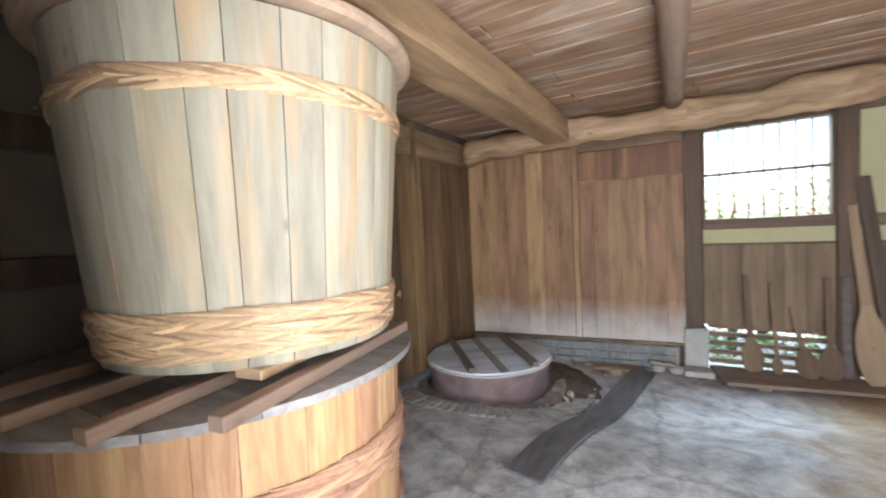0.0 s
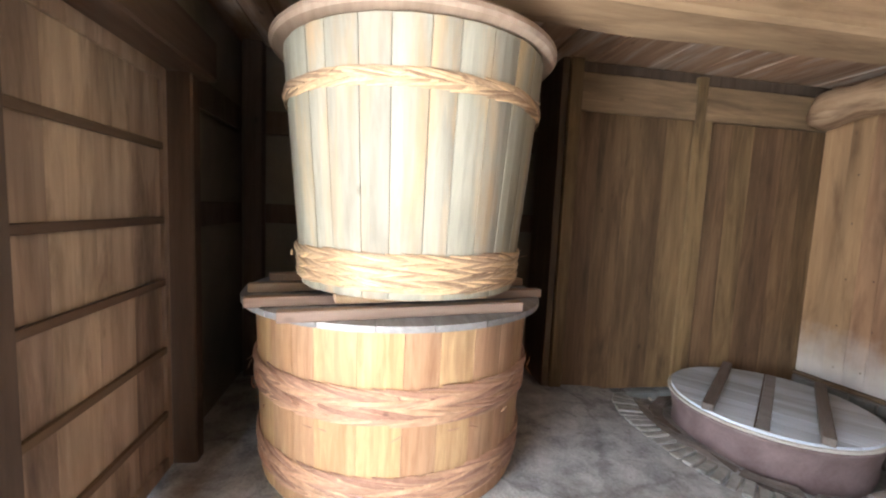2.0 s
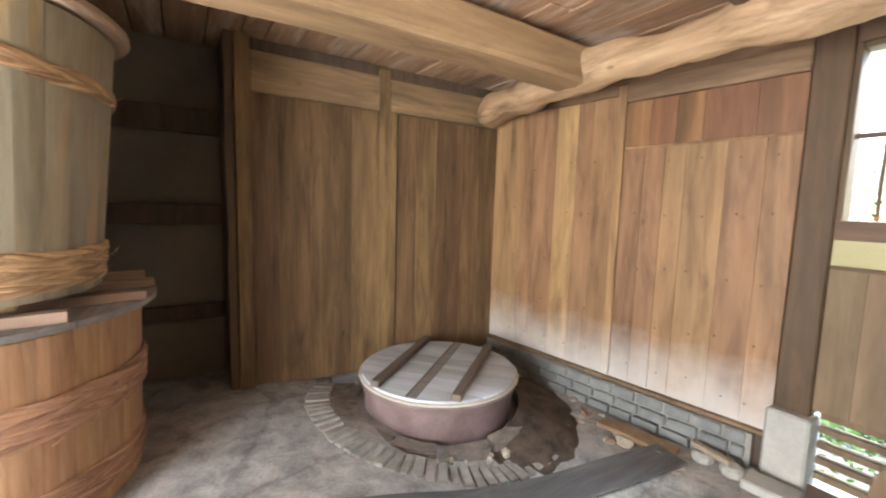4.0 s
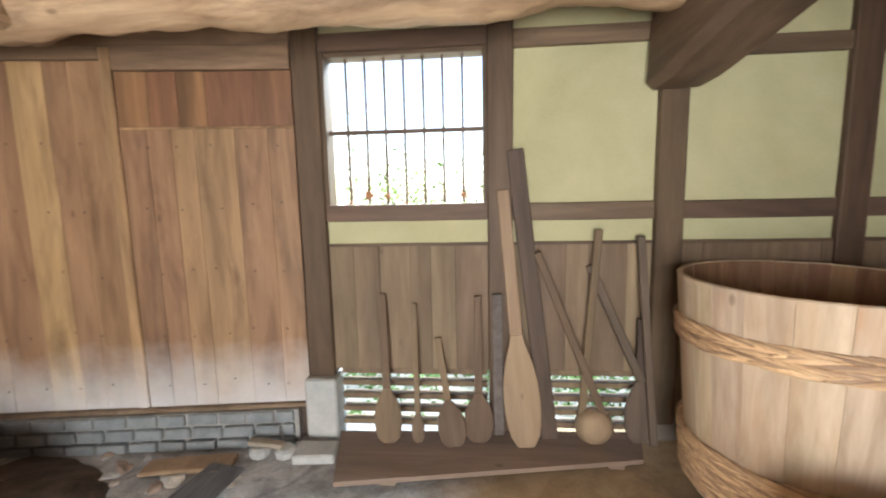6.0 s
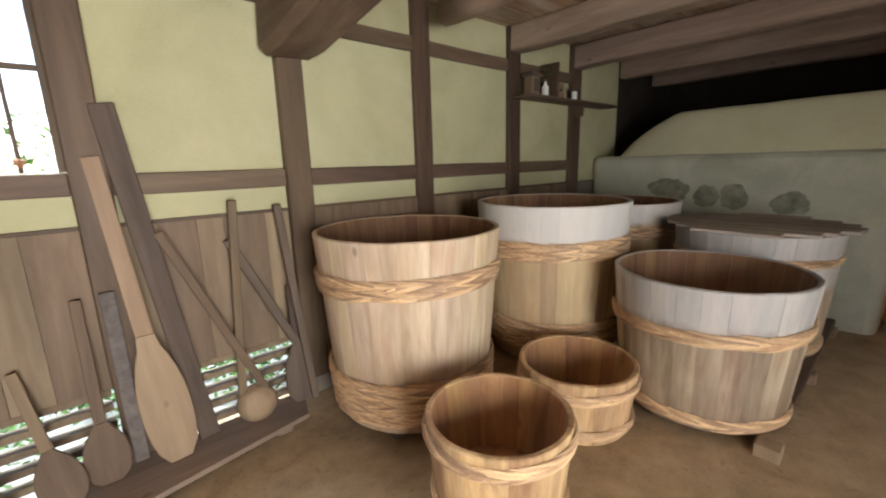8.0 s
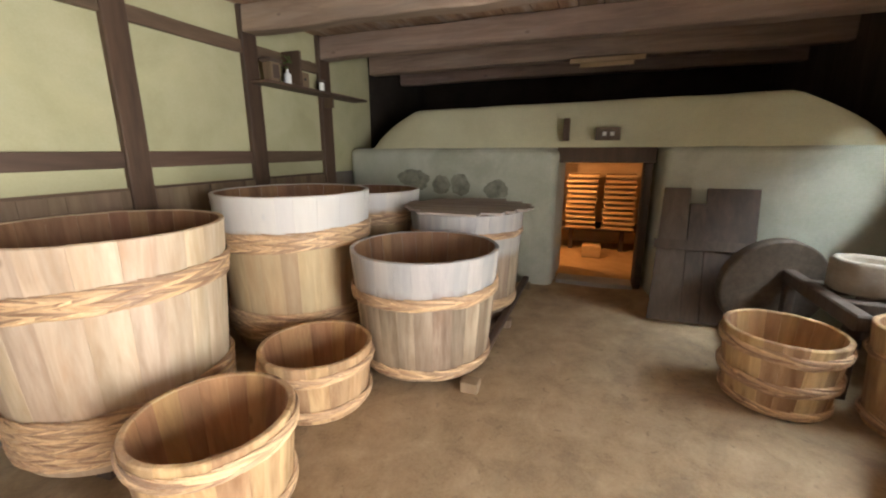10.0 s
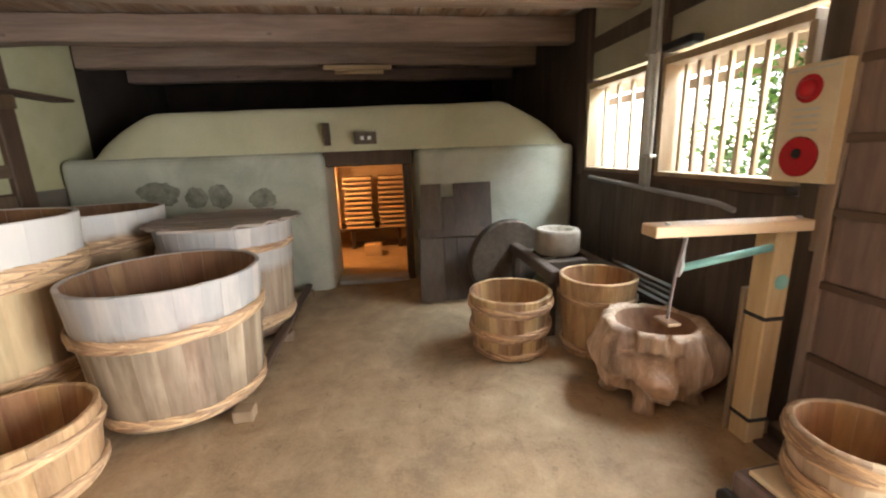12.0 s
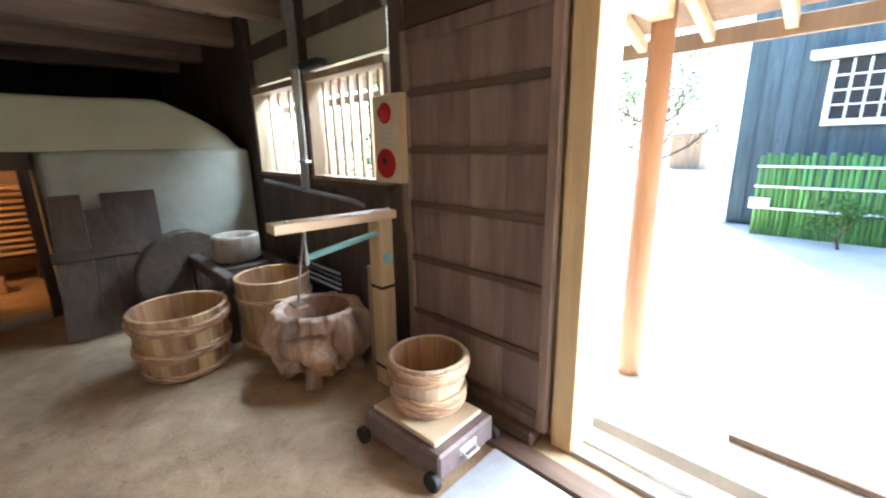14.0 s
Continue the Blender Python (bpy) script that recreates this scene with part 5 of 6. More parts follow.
# rails under the vats
for y, x0, x1, z1 in ((2.96, 3.6, 5.84, 0.11), (3.75, 3.75, 5.7, 0.047), (4.30, 3.5, 5.6, 0.047), (4.85, 3.5, 5.8, 0.047)):
    r = base("vat_rail", pose(x0, y, 0), "dark wooden rail on pale feet under the vats", "rail", "rails under the vats")
    part("beam", box(0.32, x1 - x0, -0.03, 0.03, z1 - 0.045, z1, 0.006), M_RAIL, r)
    for k in range(3):
        part("foot", box(k * (x1 - x0 - 0.15) / 2, 0.1 + k * (x1 - x0 - 0.15) / 2, -0.055, 0.055, -0.02, z1 - 0.046, 0.005), M_TOOL_PALE, r)
for y in (4.6, 5.0):
    tagged(part("vat_block", box(-0.26, 0.26, -0.06, 0.06, -0.2, -0.061, 0.008), M_TOOL_DARK, None, "dark timber block under the large pale vat", m=pose(2.75, y, 0)), category="timber", group="timbers under the vat")
# slats over the greyed vat
rnd = random.Random(8)
for i in range(8):
    u = -0.49 + i * 0.14
    L = math.sqrt(max(0.52 ** 2 - u * u, 0.03)) + 0.05
    tagged(part("lid_slat", box(-0.065, 0.065, -L + rnd.uniform(-0.04, 0.04), L + rnd.uniform(-0.04, 0.04), 0, 0.022, 0.005), M_SLAT, None, "weathered loose slat across the covered vat", m=pose(4.99 + u, 3.4, 0.966 + 0.001 * (i % 2), 0, 0, rnd.uniform(-3, 3))), category="slat", group="slats over the covered vat")

# ---- right-hand things ----
wheel_door = base("leaning_door", pose(5.62, 0, 0), "dark notched wooden hatch leaning on the kiln", "hatch")


def quad_panel(b0, b1, t0, t1, thick):
    b = bmesh.new()
    n = (Vector(b1) - Vector(b0)).cross(Vector(t0) - Vector(b0)).normalized() * thick
    vs = [b.verts.new(Vector(p)) for p in (b0, b1, t1, t0)]
    ws = [b.verts.new(Vector(p) + n) for p in (b0, b1, t1, t0)]
    b.faces.new(vs)
    b.faces.new(ws[::-1])
    for i in range(4):
        j = (i + 1) % 4
        b.faces.new((vs[i], vs[j], ws[j], ws[i]))
    bmesh.ops.recalc_face_normals(b, faces=b.faces[:])
    return b


part("board", quad_panel((-0.37, 1.80, 0.01), (-0.37, 1.545, 0.01), (0.02, 1.72, 1.13), (0.02, 1.512, 1.13), 0.03), M_BOARD_DARK, wheel_door)
part("board", quad_panel((-0.37, 1.543, 0.01), (-0.37, 1.40, 0.01), (-0.025, 1.510, 1.0), (-0.025, 1.387, 1.0), 0.03), M_BOARD_DARK, wheel_door)
part("board", quad_panel((-0.37, 1.397, 0.01), (-0.35, 1.04, 0.01), (0.02, 1.385, 1.13), (0.03, 0.99, 1.13), 0.03), M_BOARD_DARK, wheel_door)
part("handle", box(-0.10, -0.085, 1.41, 1.43, 0.62, 0.8, 0.004), M_STEEL, wheel_door)
part("batten", quad_panel((-0.20, 1.78, 0.62), (-0.20, 1.03, 0.62), (-0.17, 1.78, 0.70), (-0.17, 1.03, 0.70), -0.02), M_TOOL_DARK, wheel_door)

bm = disc(0.4, -0.05, 0.05, 48, bevel=0.012)
wheel = base("wheel", pose(5.28, 0.92, 0.395, 0, 84, 12), "dark solid wooden wheel leaning behind the tubs", "wheel")
part("disc", bm, M_BOARD_DARK, wheel)
part("hub", disc(0.07, 0.05, 0.12, 20), M_TOOL_DARK, wheel)

frame_t = base("mortar_frame", pose(4.78, 0.62, 0), "dark low wooden frame holding a round stone", "frame")
for y in (-0.24, 0.22):
    part("beam", box(-0.55, 0.5, y - 0.045, y + 0.045, 0.46, 0.56, 0.01), M_BOARD_DARK, frame_t)
part("beam", box(-0.25, -0.15, -0.19, 0.17, 0.47, 0.545, 0.008), M_BOARD_DARK, frame_t)
part("beam", box(0.15, 0.25, -0.19, 0.17, 0.47, 0.545, 0.008), M_BOARD_DARK, frame_t)
for x in (-0.45, 0.4):
    for y in (-0.24, 0.22):
        part("leg", box(x - 0.035, x + 0.035, y - 0.035, y + 0.035, -0.01, 0.459, 0.006), M_BOARD_DARK, frame_t)
part("side_board", box(-0.48, 0.43, -0.22, -0.20, 0.12, 0.45, 0.004), M_BOARD_DARK, frame_t)
mill = base("millstone", pose(4.766, 0.61, 0.561), "round pale stone mortar on a dark frame", "millstone")
bm = bmesh.new()
prof = [(0.17, 0.0), (0.19, 0.02), (0.19, 0.19), (0.18, 0.212), (0.15, 0.215), (0.135, 0.19), (0.08, 0.1), (0.001, 0.09)]
rings = [[bm.verts.new(((r + 0.004 * math.sin(k * 1.7)) * math.cos(2 * math.pi * k / 40), (r + 0.004 * math.sin(k * 1.7)) * math.sin(2 * math.pi * k / 40), z)) for k in range(40)] for r, z in prof]
for p, q in zip(rings, rings[1:]):
    for k in range(40):
        bm.faces.new((p[k], p[(k + 1) % 40], q[(k + 1) % 40], q[k]))
bm.faces.new(rings[0][::-1])
part("bowl", bm, M_CORAL, mill, smooth=True)

# log mortar
log = base("log_mortar", pose(3.48, 0.55, 0), "rough brown mortar hewn from a gnarled tree stump", "mortar")
bm = bmesh.new()
seg, rows_n = 150, 44
# lobes, sawn knots and hollows of the stump: bearing, height, breadth, height spread, reach
LOBES = ((152, 0.19, 15, 0.075, 0.085), (104, 0.29, 15, 0.13, 0.07), (62, 0.22, 16, 0.1, 0.06), (192, 0.28, 10, 0.13, 0.075), (222, 0.3, 8, 0.15, 0.08), (262, 0.22, 22, 0.12, 0.06), (320, 0.25, 24, 0.12, 0.06),
         (120, 0.12, 13, 0.06, -0.15), (174, 0.3, 6, 0.07, -0.07), (177, 0.13, 7, 0.06, -0.11), (140, 0.345, 22, 0.012, -0.09), (124, 0.4, 4, 0.05, -0.05), (163, 0.42, 4, 0.05, -0.06), (207, 0.2, 3.5, 0.2, -0.06))


def stump_r(a, z):
    """Radius of the stump at a bearing in degrees and a height."""
    u = (z - 0.07) / 0.39
    r = 0.25 + 0.05 * math.sin(math.pi * min(1.0, 0.15 + 0.72 * u))
    for b, h, wa, wh, d in LOBES:
        da = (a - b + 180) % 360 - 180
        g = math.exp(-((da / wa) ** 2 + ((z - h) / wh) ** 2))
        r += min(d * 1.25 * g, d * 0.9) if d > 0 else d * g
    c, s = math.cos(radians(a)), math.sin(radians(a))
    return r + 0.04 * noise.noise(Vector((c * 2.6, s * 2.6, z * 6))) + 0.022 * noise.noise(Vector((c * 8, s * 8, z * 3))) + 0.006 * noise.noise(Vector((c * 26, s * 26, z * 9)))


rings = []
for i in range(rows_n):
    z = 0.07 + 0.39 * i / (rows_n - 1)
    ring = []
    for k in range(seg):
        a = 360 * k / seg
        r = stump_r(a, z) - (0.02 if i == rows_n - 1 else 0.0)
        top = 0.018 * noise.noise(Vector((math.cos(radians(a)) * 3, math.sin(radians(a)) * 3, 4.0))) * max(0.0, i / rows_n - 0.6) * 2.5
        ring.append(bm.verts.new((r * math.cos(radians(a)), r * math.sin(radians(a)), z + top)))
    rings.append(ring)
for r, z in ((0.235, 0.463), (0.215, 0.445), (0.19, 0.38), (0.14, 0.3), (0.07, 0.26), (0.002, 0.25)):
    rings.append([bm.verts.new((r * (1 + 0.04 * noise.noise(Vector((k * 0.11, z * 9, 2)))) * math.cos(2 * math.pi * k / seg), r * math.sin(2 * math.pi * k / seg), z)) for k in range(seg)])
for p, q in zip(rings, rings[1:]):
    for k in range(seg):
        bm.faces.new((p[k], p[(k + 1) % seg], q[(k + 1) % seg], q[k]))
bm.faces.new(rings[0][::-1])
trunk = part("trunk", bm, [M_LOG, M_INSIDE, M_LOG_END], log, smooth=True)
for f in trunk.data.polygons:
    d = (f.center.x ** 2 + f.center.y ** 2) ** 0.5
    if d < 0.215 and f.center.z > 0.2:
        f.material_index = 1
    elif (math.degrees(math.atan2(f.center.y, f.center.x)) - 150) ** 2 / 13 ** 2 + ((f.center.z - 0.2) / 0.065) ** 2 < 1:
        f.material_index = 2
for x, y in ((-0.2, 0.17), (0.08, 0.22), (-0.17, -0.17), (0.17, -0.17)):
    part("foot", tube([(x, y, -0.01), (x * 0.9, y * 0.9, 0.06), (x * 0.7, y * 0.7, 0.14)], [0.06, 0.055, 0.1], 10), M_LOG, log, smooth=True)

tagged(part("white_box", box(-0.12, 0.12, -0.08, 0.08, 0, 0.3, 0.01), M_WHITE, None, "pale white box on the floor behind the small tub", m=pose(4.66, 0.97, 0, 0, 0, 15)), category="box")

# timber stand with its hanging arm
stand = base("timber_stand", pose(3.0, 0.34, 0), "pale timber post with short arm and green bar beside the mortar", "stand")
part("post", box(-0.055, 0.055, -0.05, 0.05, -0.01, 1.09, 0.006), M_FRESH, stand)
part("side_post", box(0.058, 0.085, -0.045, 0.06, -0.01, 0.78, 0.005), M_TOOL_PALE, stand)
part("arm", box(-0.22, -0.11, -0.02, 0.66, 1.092, 1.14, 0.005), M_FRESH_Y, stand, m=pose(0.06, 0, 0, 0, 0, -4))
part("green_bar", tube([(-0.03, 0.03, 1.0), (-0.05, 0.5, 0.94)], 0.018, 8), M_GREENPIPE, stand, "green painted metal bar", True)
part("hanger", tube([(-0.09, 0.52, 1.09), (-0.06, 0.5, 0.94), (-0.03, 0.49, 0.9)], 0.01, 6), M_STEEL, stand, smooth=True)
part("rod", tube([(-0.09, 0.52, 1.09), (-0.1, 0.56, 0.92), (-0.12, 0.585, 0.83), (-0.13, 0.6, 0.75)], 0.006, 6), M_DARKMETAL, stand, smooth=True)
part("hook_plate", box(-0.05, 0.05, -0.03, 0.03, 0, 0.012, 0.004), M_TOOL_PALE, stand, m=pose(-0.135, 0.605, 0.737))
part("badge", disc(0.035, 0, 0.004, 20, bevel=0.001), M_GREENPIPE, stand, "green round badge", m=pose(-0.06, 0.0, 0.84, 0, -90, 0))
for z in (0.65, 0.12):
    part("strap", box(-0.058, 0.058, -0.053, 0.053, z, z + 0.02, 0.002), M_BLACK, stand)
for y in (0.02, 0.6):
    part("bolt", disc(0.012, 1.141, 1.15, 10, bevel=0.002, cx=-0.11 + 0.05 * y, cy=y), M_STEEL, stand)

# platform scale
scale = base("platform_scale", pose(2.40, 0.54, 0, 0, 0, 3), "old brown iron platform scale on wheels with a pale plate", "scale")
part("body", box(-0.27, 0.26, -0.2, 0.2, 0.035, 0.17, 0.012), M_DARKMETAL, scale)
part("plate", box(-0.22, 0.22, -0.17, 0.17, 0.172, 0.196, 0.006), M_CREAM, scale, "worn pale plate")
for x, y in ((-0.24, 0.21), (-0.24, -0.22), (0.24, 0.22), (0.24, -0.22)):
    part("wheel", disc(0.045, -0.018, 0.018, 20, bevel=0.006), M_BLACK, scale, m=pose(x, y * 1.02, 0.04, 90, 0, 0))
part("latch", box(-0.275, -0.262, -0.06, 0.06, 0.09, 0.13, 0.004), M_STEEL, scale)
part("handle", tube([(-0.262, -0.05, 0.11), (-0.3, -0.04, 0.09), (-0.3, 0.04, 0.09), (-0.262, 0.05, 0.11)], 0.007, 6), M_STEEL, scale, smooth=True)
part("side_handle", tube([(0.26, -0.05, 0.11), (0.29, -0.04, 0.09), (0.29, 0.04, 0.09), (0.26, 0.05, 0.11)], 0.007, 6), M_STEEL, scale, smooth=True)

# alarm box
alarm = base("fire_alarm_box", pose(3.065, 0.13, 1.52), "cream fire alarm box with a red lamp and red bell button", "alarm")
part("case", box(-0.13, 0.13, 0, 0.085, -0.25, 0.26, 0.006), M_CREAM, alarm)
# Thin sheet tints one side warmer; the light there is put into the colour.
part("side_tint", box(-0.134, -0.131, 0.0, 0.085, -0.25, 0.26, 0.001), M_CREAM_SIDE, alarm)
part("lamp_ring", disc(0.06, 0.086, 0.092, 28, bevel=0.002), M_RED, alarm, "red lamp ring", m=pose(0, 0, 0.155) @ pose(0, 0, 0, -90, 0, 0))
bm = bmesh.new()
bmesh.ops.create_uvsphere(bm, u_segments=20, v_segments=10, radius=0.042)
part("lamp", bm, M_RED, alarm, "dark red lamp dome", True, pose(0, 0.092, 0.155))
part("bell", disc(0.088, 0.086, 0.1, 36, bevel=0.004), M_RED, alarm, "red bell disc", m=pose(0, 0, -0.135) @ pose(0, 0, 0, -90, 0, 0))
part("button", disc(0.022, 0.101, 0.106, 16, bevel=0.002), M_BLACK, alarm, m=pose(0, 0, -0.12) @ pose(0, 0, 0, -90, 0, 0))
for k in range(4):
    part("text_bar", box(-0.06, 0.06, 0.0855, 0.0865, 0.065 - k * 0.03, 0.075 - k * 0.03, 0), M_STEEL, alarm)
part("text_bar", box(-0.11, 0.12, 0.0855, 0.0865, 0.232, 0.24, 0), M_STEEL, alarm)
tagged(part("timber_offcut", box(-0.04, 0.04, 0, 0.03, -0.22, 0.08, 0.004), M_TOOL_PALE, None, "short pale timber fixed below the alarm box", m=pose(2.96, 0.132, 1.18)), category="timber")

# conduits and pole
pipe = base("conduit", pose(4.24, 0.17, 1.17), "two grey steel conduits running up the wall", "conduit")
part("pipe", tube([(0.03, 0, 0), (0.03, 0, 1.56)], 0.024, 12), M_STEEL, pipe, smooth=True)
part("pipe", tube([(-0.035, 0, -0.02), (-0.035, 0, 1.56)], 0.016, 10), M_STEEL, pipe, smooth=True)
for z in (0.2, 0.9):
    part("clamp", box(-0.07, 0.07, -0.03, 0.028, z, z + 0.02, 0.002), M_STEEL, pipe)
tagged(part("wall_pole", tube([(5.1, 0.16, 1.185), (4.3, 0.165, 1.15), (3.55, 0.165, 1.115), (3.43, 0.165, 1.09)], 0.018, 8), M_GREYWOOD, None, "long thin grey pole fixed along the wall", True), category="pole")
tagged(part("black_box", box(-0.14, 0.14, 0, 0.09, 0, 0.05, 0.008), M_BLACK, None, "black box over the window", m=pose(3.98, 0.12, 2.05)), category="box")

# shelf
shelf = base("shelf", pose(4.62, 5.18, 2.08), "narrow brown shelf high on the plaster wall", "shelf")
part("board", box(0, 1.75, 0, 0.22, 0, 0.028, 0.004), M_RAIL, shelf)
part("bracket", box(0.45, 0.48, 0.0, 0.22, 0.03, 0.36, 0.003), M_POST, shelf)
part("bracket", box(1.12, 1.15, 0.1, 0.22, -0.12, -0.002, 0.003), M_POST, shelf)
SZ = 2.11
lan = base("lantern", pose(4.78, 5.28, SZ), "small dark wooden lantern on the shelf", "lantern")
part("body", box(-0.06, 0.06, -0.05, 0.05, 0, 0.17, 0.004), M_TOOL, lan)
part("roof", box(-0.085, 0.085, -0.07, 0.07, 0.171, 0.2, 0.01), M_TOOL_DARK, lan)
part("pane", box(-0.04, 0.04, -0.056, -0.051, 0.03, 0.15, 0.001), M_BOARD_DARK, lan)
cup = base("bottle", pose(5.0, 5.28, SZ), "white bottle with a green sprig on the shelf", "bottle")
part("body", disc(0.035, 0, 0.11, 20, bevel=0.01), M_WHITE, cup)
part("neck", disc(0.014, 0.111, 0.15, 14, bevel=0.003), M_WHITE, cup)
bm = bmesh.new()
rnd = random.Random(2)
for k in range(26):
    p = Vector((rnd.uniform(-0.05, 0.05), rnd.uniform(-0.04, 0.04), rnd.uniform(0.15, 0.27)))
    q = Vector((rnd.uniform(-1, 1), rnd.uniform(-1, 1), rnd.uniform(-0.3, 1))).normalized() * 0.03
    r = q.orthogonal().normalized() * 0.011
    bm.faces.new([bm.verts.new(v) for v in (p, p + q * 0.5 + r, p + q, p + q * 0.5 - r)])
part("sprig", bm, M_FOLIAGE, cup, "green sprig")
bx = base("small_box", pose(5.2, 5.28, SZ), "small brown wooden box with a round hole on the shelf", "box")
part("body", box(-0.07, 0.07, -0.05, 0.05, 0, 0.15, 0.004), M_TOOL, bx)
part("knob", disc(0.014, 0.05, 0.06, 12, bevel=0.002), M_BLACK, bx, m=pose(0, 0, 0.08) @ pose(0, 0, 0, 90, 0, 0))
cup = base("bottle", pose(5.55, 5.28, SZ), "small white bottle in a dark stand on the shelf", "bottle")
part("body", disc(0.03, 0, 0.1, 18, bevel=0.008), M_WHITE, cup)
part("cap", disc(0.05, 0.101, 0.13, 16, bevel=0.01), M_TOOL_DARK, cup)

# ---- outside ----
roof = shell("eaves", "pale timber eaves outside the doorway", "eaves")
part("deck", quad_panel((-3.5, -1.75, 2.27), (9.0, -1.75, 2.27), (-3.5, -0.1, 2.8), (9.0, -0.1, 2.8), 0.04), M_TOOL_PALE, roof)
for k in range(16):
    x = -3.0 + 0.45 * k
    part("rafter", quad_panel((x - 0.03, -1.8, 2.16), (x + 0.03, -1.8, 2.16), (x - 0.03, -0.1, 2.70), (x + 0.03, -0.1, 2.70), 0.08), M_FRESH_Y, roof)
part("purlin", box(-3.3, 8.8, -1.02, -0.90, 2.24, 2.37, 0.006), M_BEAM, roof)
part("fascia", box(-3.5, 9.0, -1.84, -1.805, 2.12, 2.24, 0.004), M_TOOL_PALE, roof)
part("tie", box(1.9, 2.02, -0.9, -0.05, 2.14, 2.26, 0.006), M_FRESH_Y, roof)
part("post", tube([(1.96, -0.92, -0.04), (1.965, -0.94, 1.2), (1.97, -0.96, 2.24)], [0.075, 0.07, 0.066], 16), M_FRESH_POST, roof, smooth=True)
tagged(part("drain_edge", box(-6, 1.31, -0.62, -0.585, -0.04, 0.0, 0.004), M_POST, None, "thin dark strip across the yard"), kind="structure")

house = base("outbuilding", pose(0, -7.6, -0.04), "two-storey outbuilding with blue-grey board cladding and a white window", "building")
part("wall", box(-7.0, 2.88, -4.0, -0.03, 0, 5.2, 0), M_BLUEWOOD, house)
for k in range(40):
    x = 2.8 - k * 0.24
    part("cladding_board", box(x - 0.235, x, -0.028, 0.0 + 0.004 * (k % 2), 0.05, 5.2, 0.004), M_BLUEWOOD, house)
    part("batten", box(x - 0.25, x - 0.22, 0.006, 0.022, 0.05, 5.2, 0.003), M_BLUEWOOD, house)
part("corner_trim", box(2.80, 2.92, -0.1, 0.03, 0, 5.2, 0.004), M_WHITE, house)
part("roof", quad_panel((-7.6, 0.7, 5.1), (3.5, 0.7, 5.1), (-7.6, -2.2, 6.6), (3.5, -2.2, 6.6), 0.12), M_ROOF, house)
part("roof", quad_panel((-7.6, -4.8, 5.1), (3.5, -4.8, 5.1), (-7.6, -2.2, 6.6), (3.5, -2.2, 6.6), 0.12), M_ROOF, house)
w = part("window", box(0.1, 1.62, 0.03, 0.09, 1.84, 2.72, 0.006), M_BLACK, house, "white-framed lattice window")
part("frame", box(0.02, 1.70, 0.03, 0.12, 1.74, 1.838, 0.004), M_WHITE, w)
part("frame", box(0.02, 0.098, 0.03, 0.12, 1.84, 2.72, 0.004), M_WHITE, w)
part("frame", box(1.622, 1.70, 0.03, 0.12, 1.84, 2.72, 0.004), M_WHITE, w)
part("hood", box(-0.1, 1.95, 0.03, 0.3, 2.75, 2.88, 0.01), M_WHITE, w)
for k in range(7):
    part("bar", box(0.28 + k * 0.19, 0.31 + k * 0.19, 0.092, 0.11, 1.84, 2.72, 0.002), M_WHITE, w)
for k in range(3):
    part("bar", box(0.1, 1.62, 0.111, 0.122, 2.04 + k * 0.22, 2.065 + k * 0.22, 0.002), M_WHITE, w)

fence = base("bamboo_fence", pose(0, -6.75, -0.04), "green bamboo screen fence against the building", "fence")
rnd = random.Random(12)
src = [tube([(0, 0, 0), (0, 0, h)], 0.03, 7) for h in (1.28, 1.33, 1.3)]
canes = [mesh_of("cane", b, M_GREENBAMBOO, True) for b in src]
for k in range(70):
    o = new("cane", canes[k % 3])
    o.parent = fence
    o.matrix_basis = pose(2.25 - k * 0.062, rnd.uniform(-0.01, 0.01), 0.0, 0, rnd.uniform(-1, 1), 0)
for z in (0.45, 0.8, 1.12):
    part("tie_rail", tube([(2.3, 0.045, z), (-2.1, 0.045, z)], 0.018, 8), M_WHITE, fence, smooth=True)
tagged(part("sign", box(-0.14, 0.14, -0.01, 0.01, 0.4, 0.58, 0.004), M_WHITE, None, "small white sign leaning on the fence", m=pose(2.2, -6.66, 0)), category="sign")


def leaf_cloud(centres, count, spread, size, seed):
    """Many small leaves scattered in clumps."""
    rnd = random.Random(seed)
    verts, faces = [], []
    for c in centres:
        for _ in range(count):
            p = Vector(c) + Vector((rnd.gauss(0, spread), rnd.gauss(0, spread), rnd.gauss(0, spread * 0.7)))
            q = Vector((rnd.uniform(-1, 1), rnd.uniform(-1, 1), rnd.uniform(-0.6, 0.6))).normalized() * size * rnd.uniform(0.6, 1.3)
            r = q.cross(Vector((rnd.uniform(-1, 1), rnd.uniform(-1, 1), 1))).normalized() * size * 0.3
            i = len(verts)
            verts += [p, p + q * 0.5 + r, p + q, p + q * 0.5 - r]
            faces.append((i, i + 1, i + 2, i + 3))
    me = bpy.data.meshes.new("leaves")
    me.from_pydata(verts, [], faces)
    me.materials.append(M_FOLIAGE)
    return me


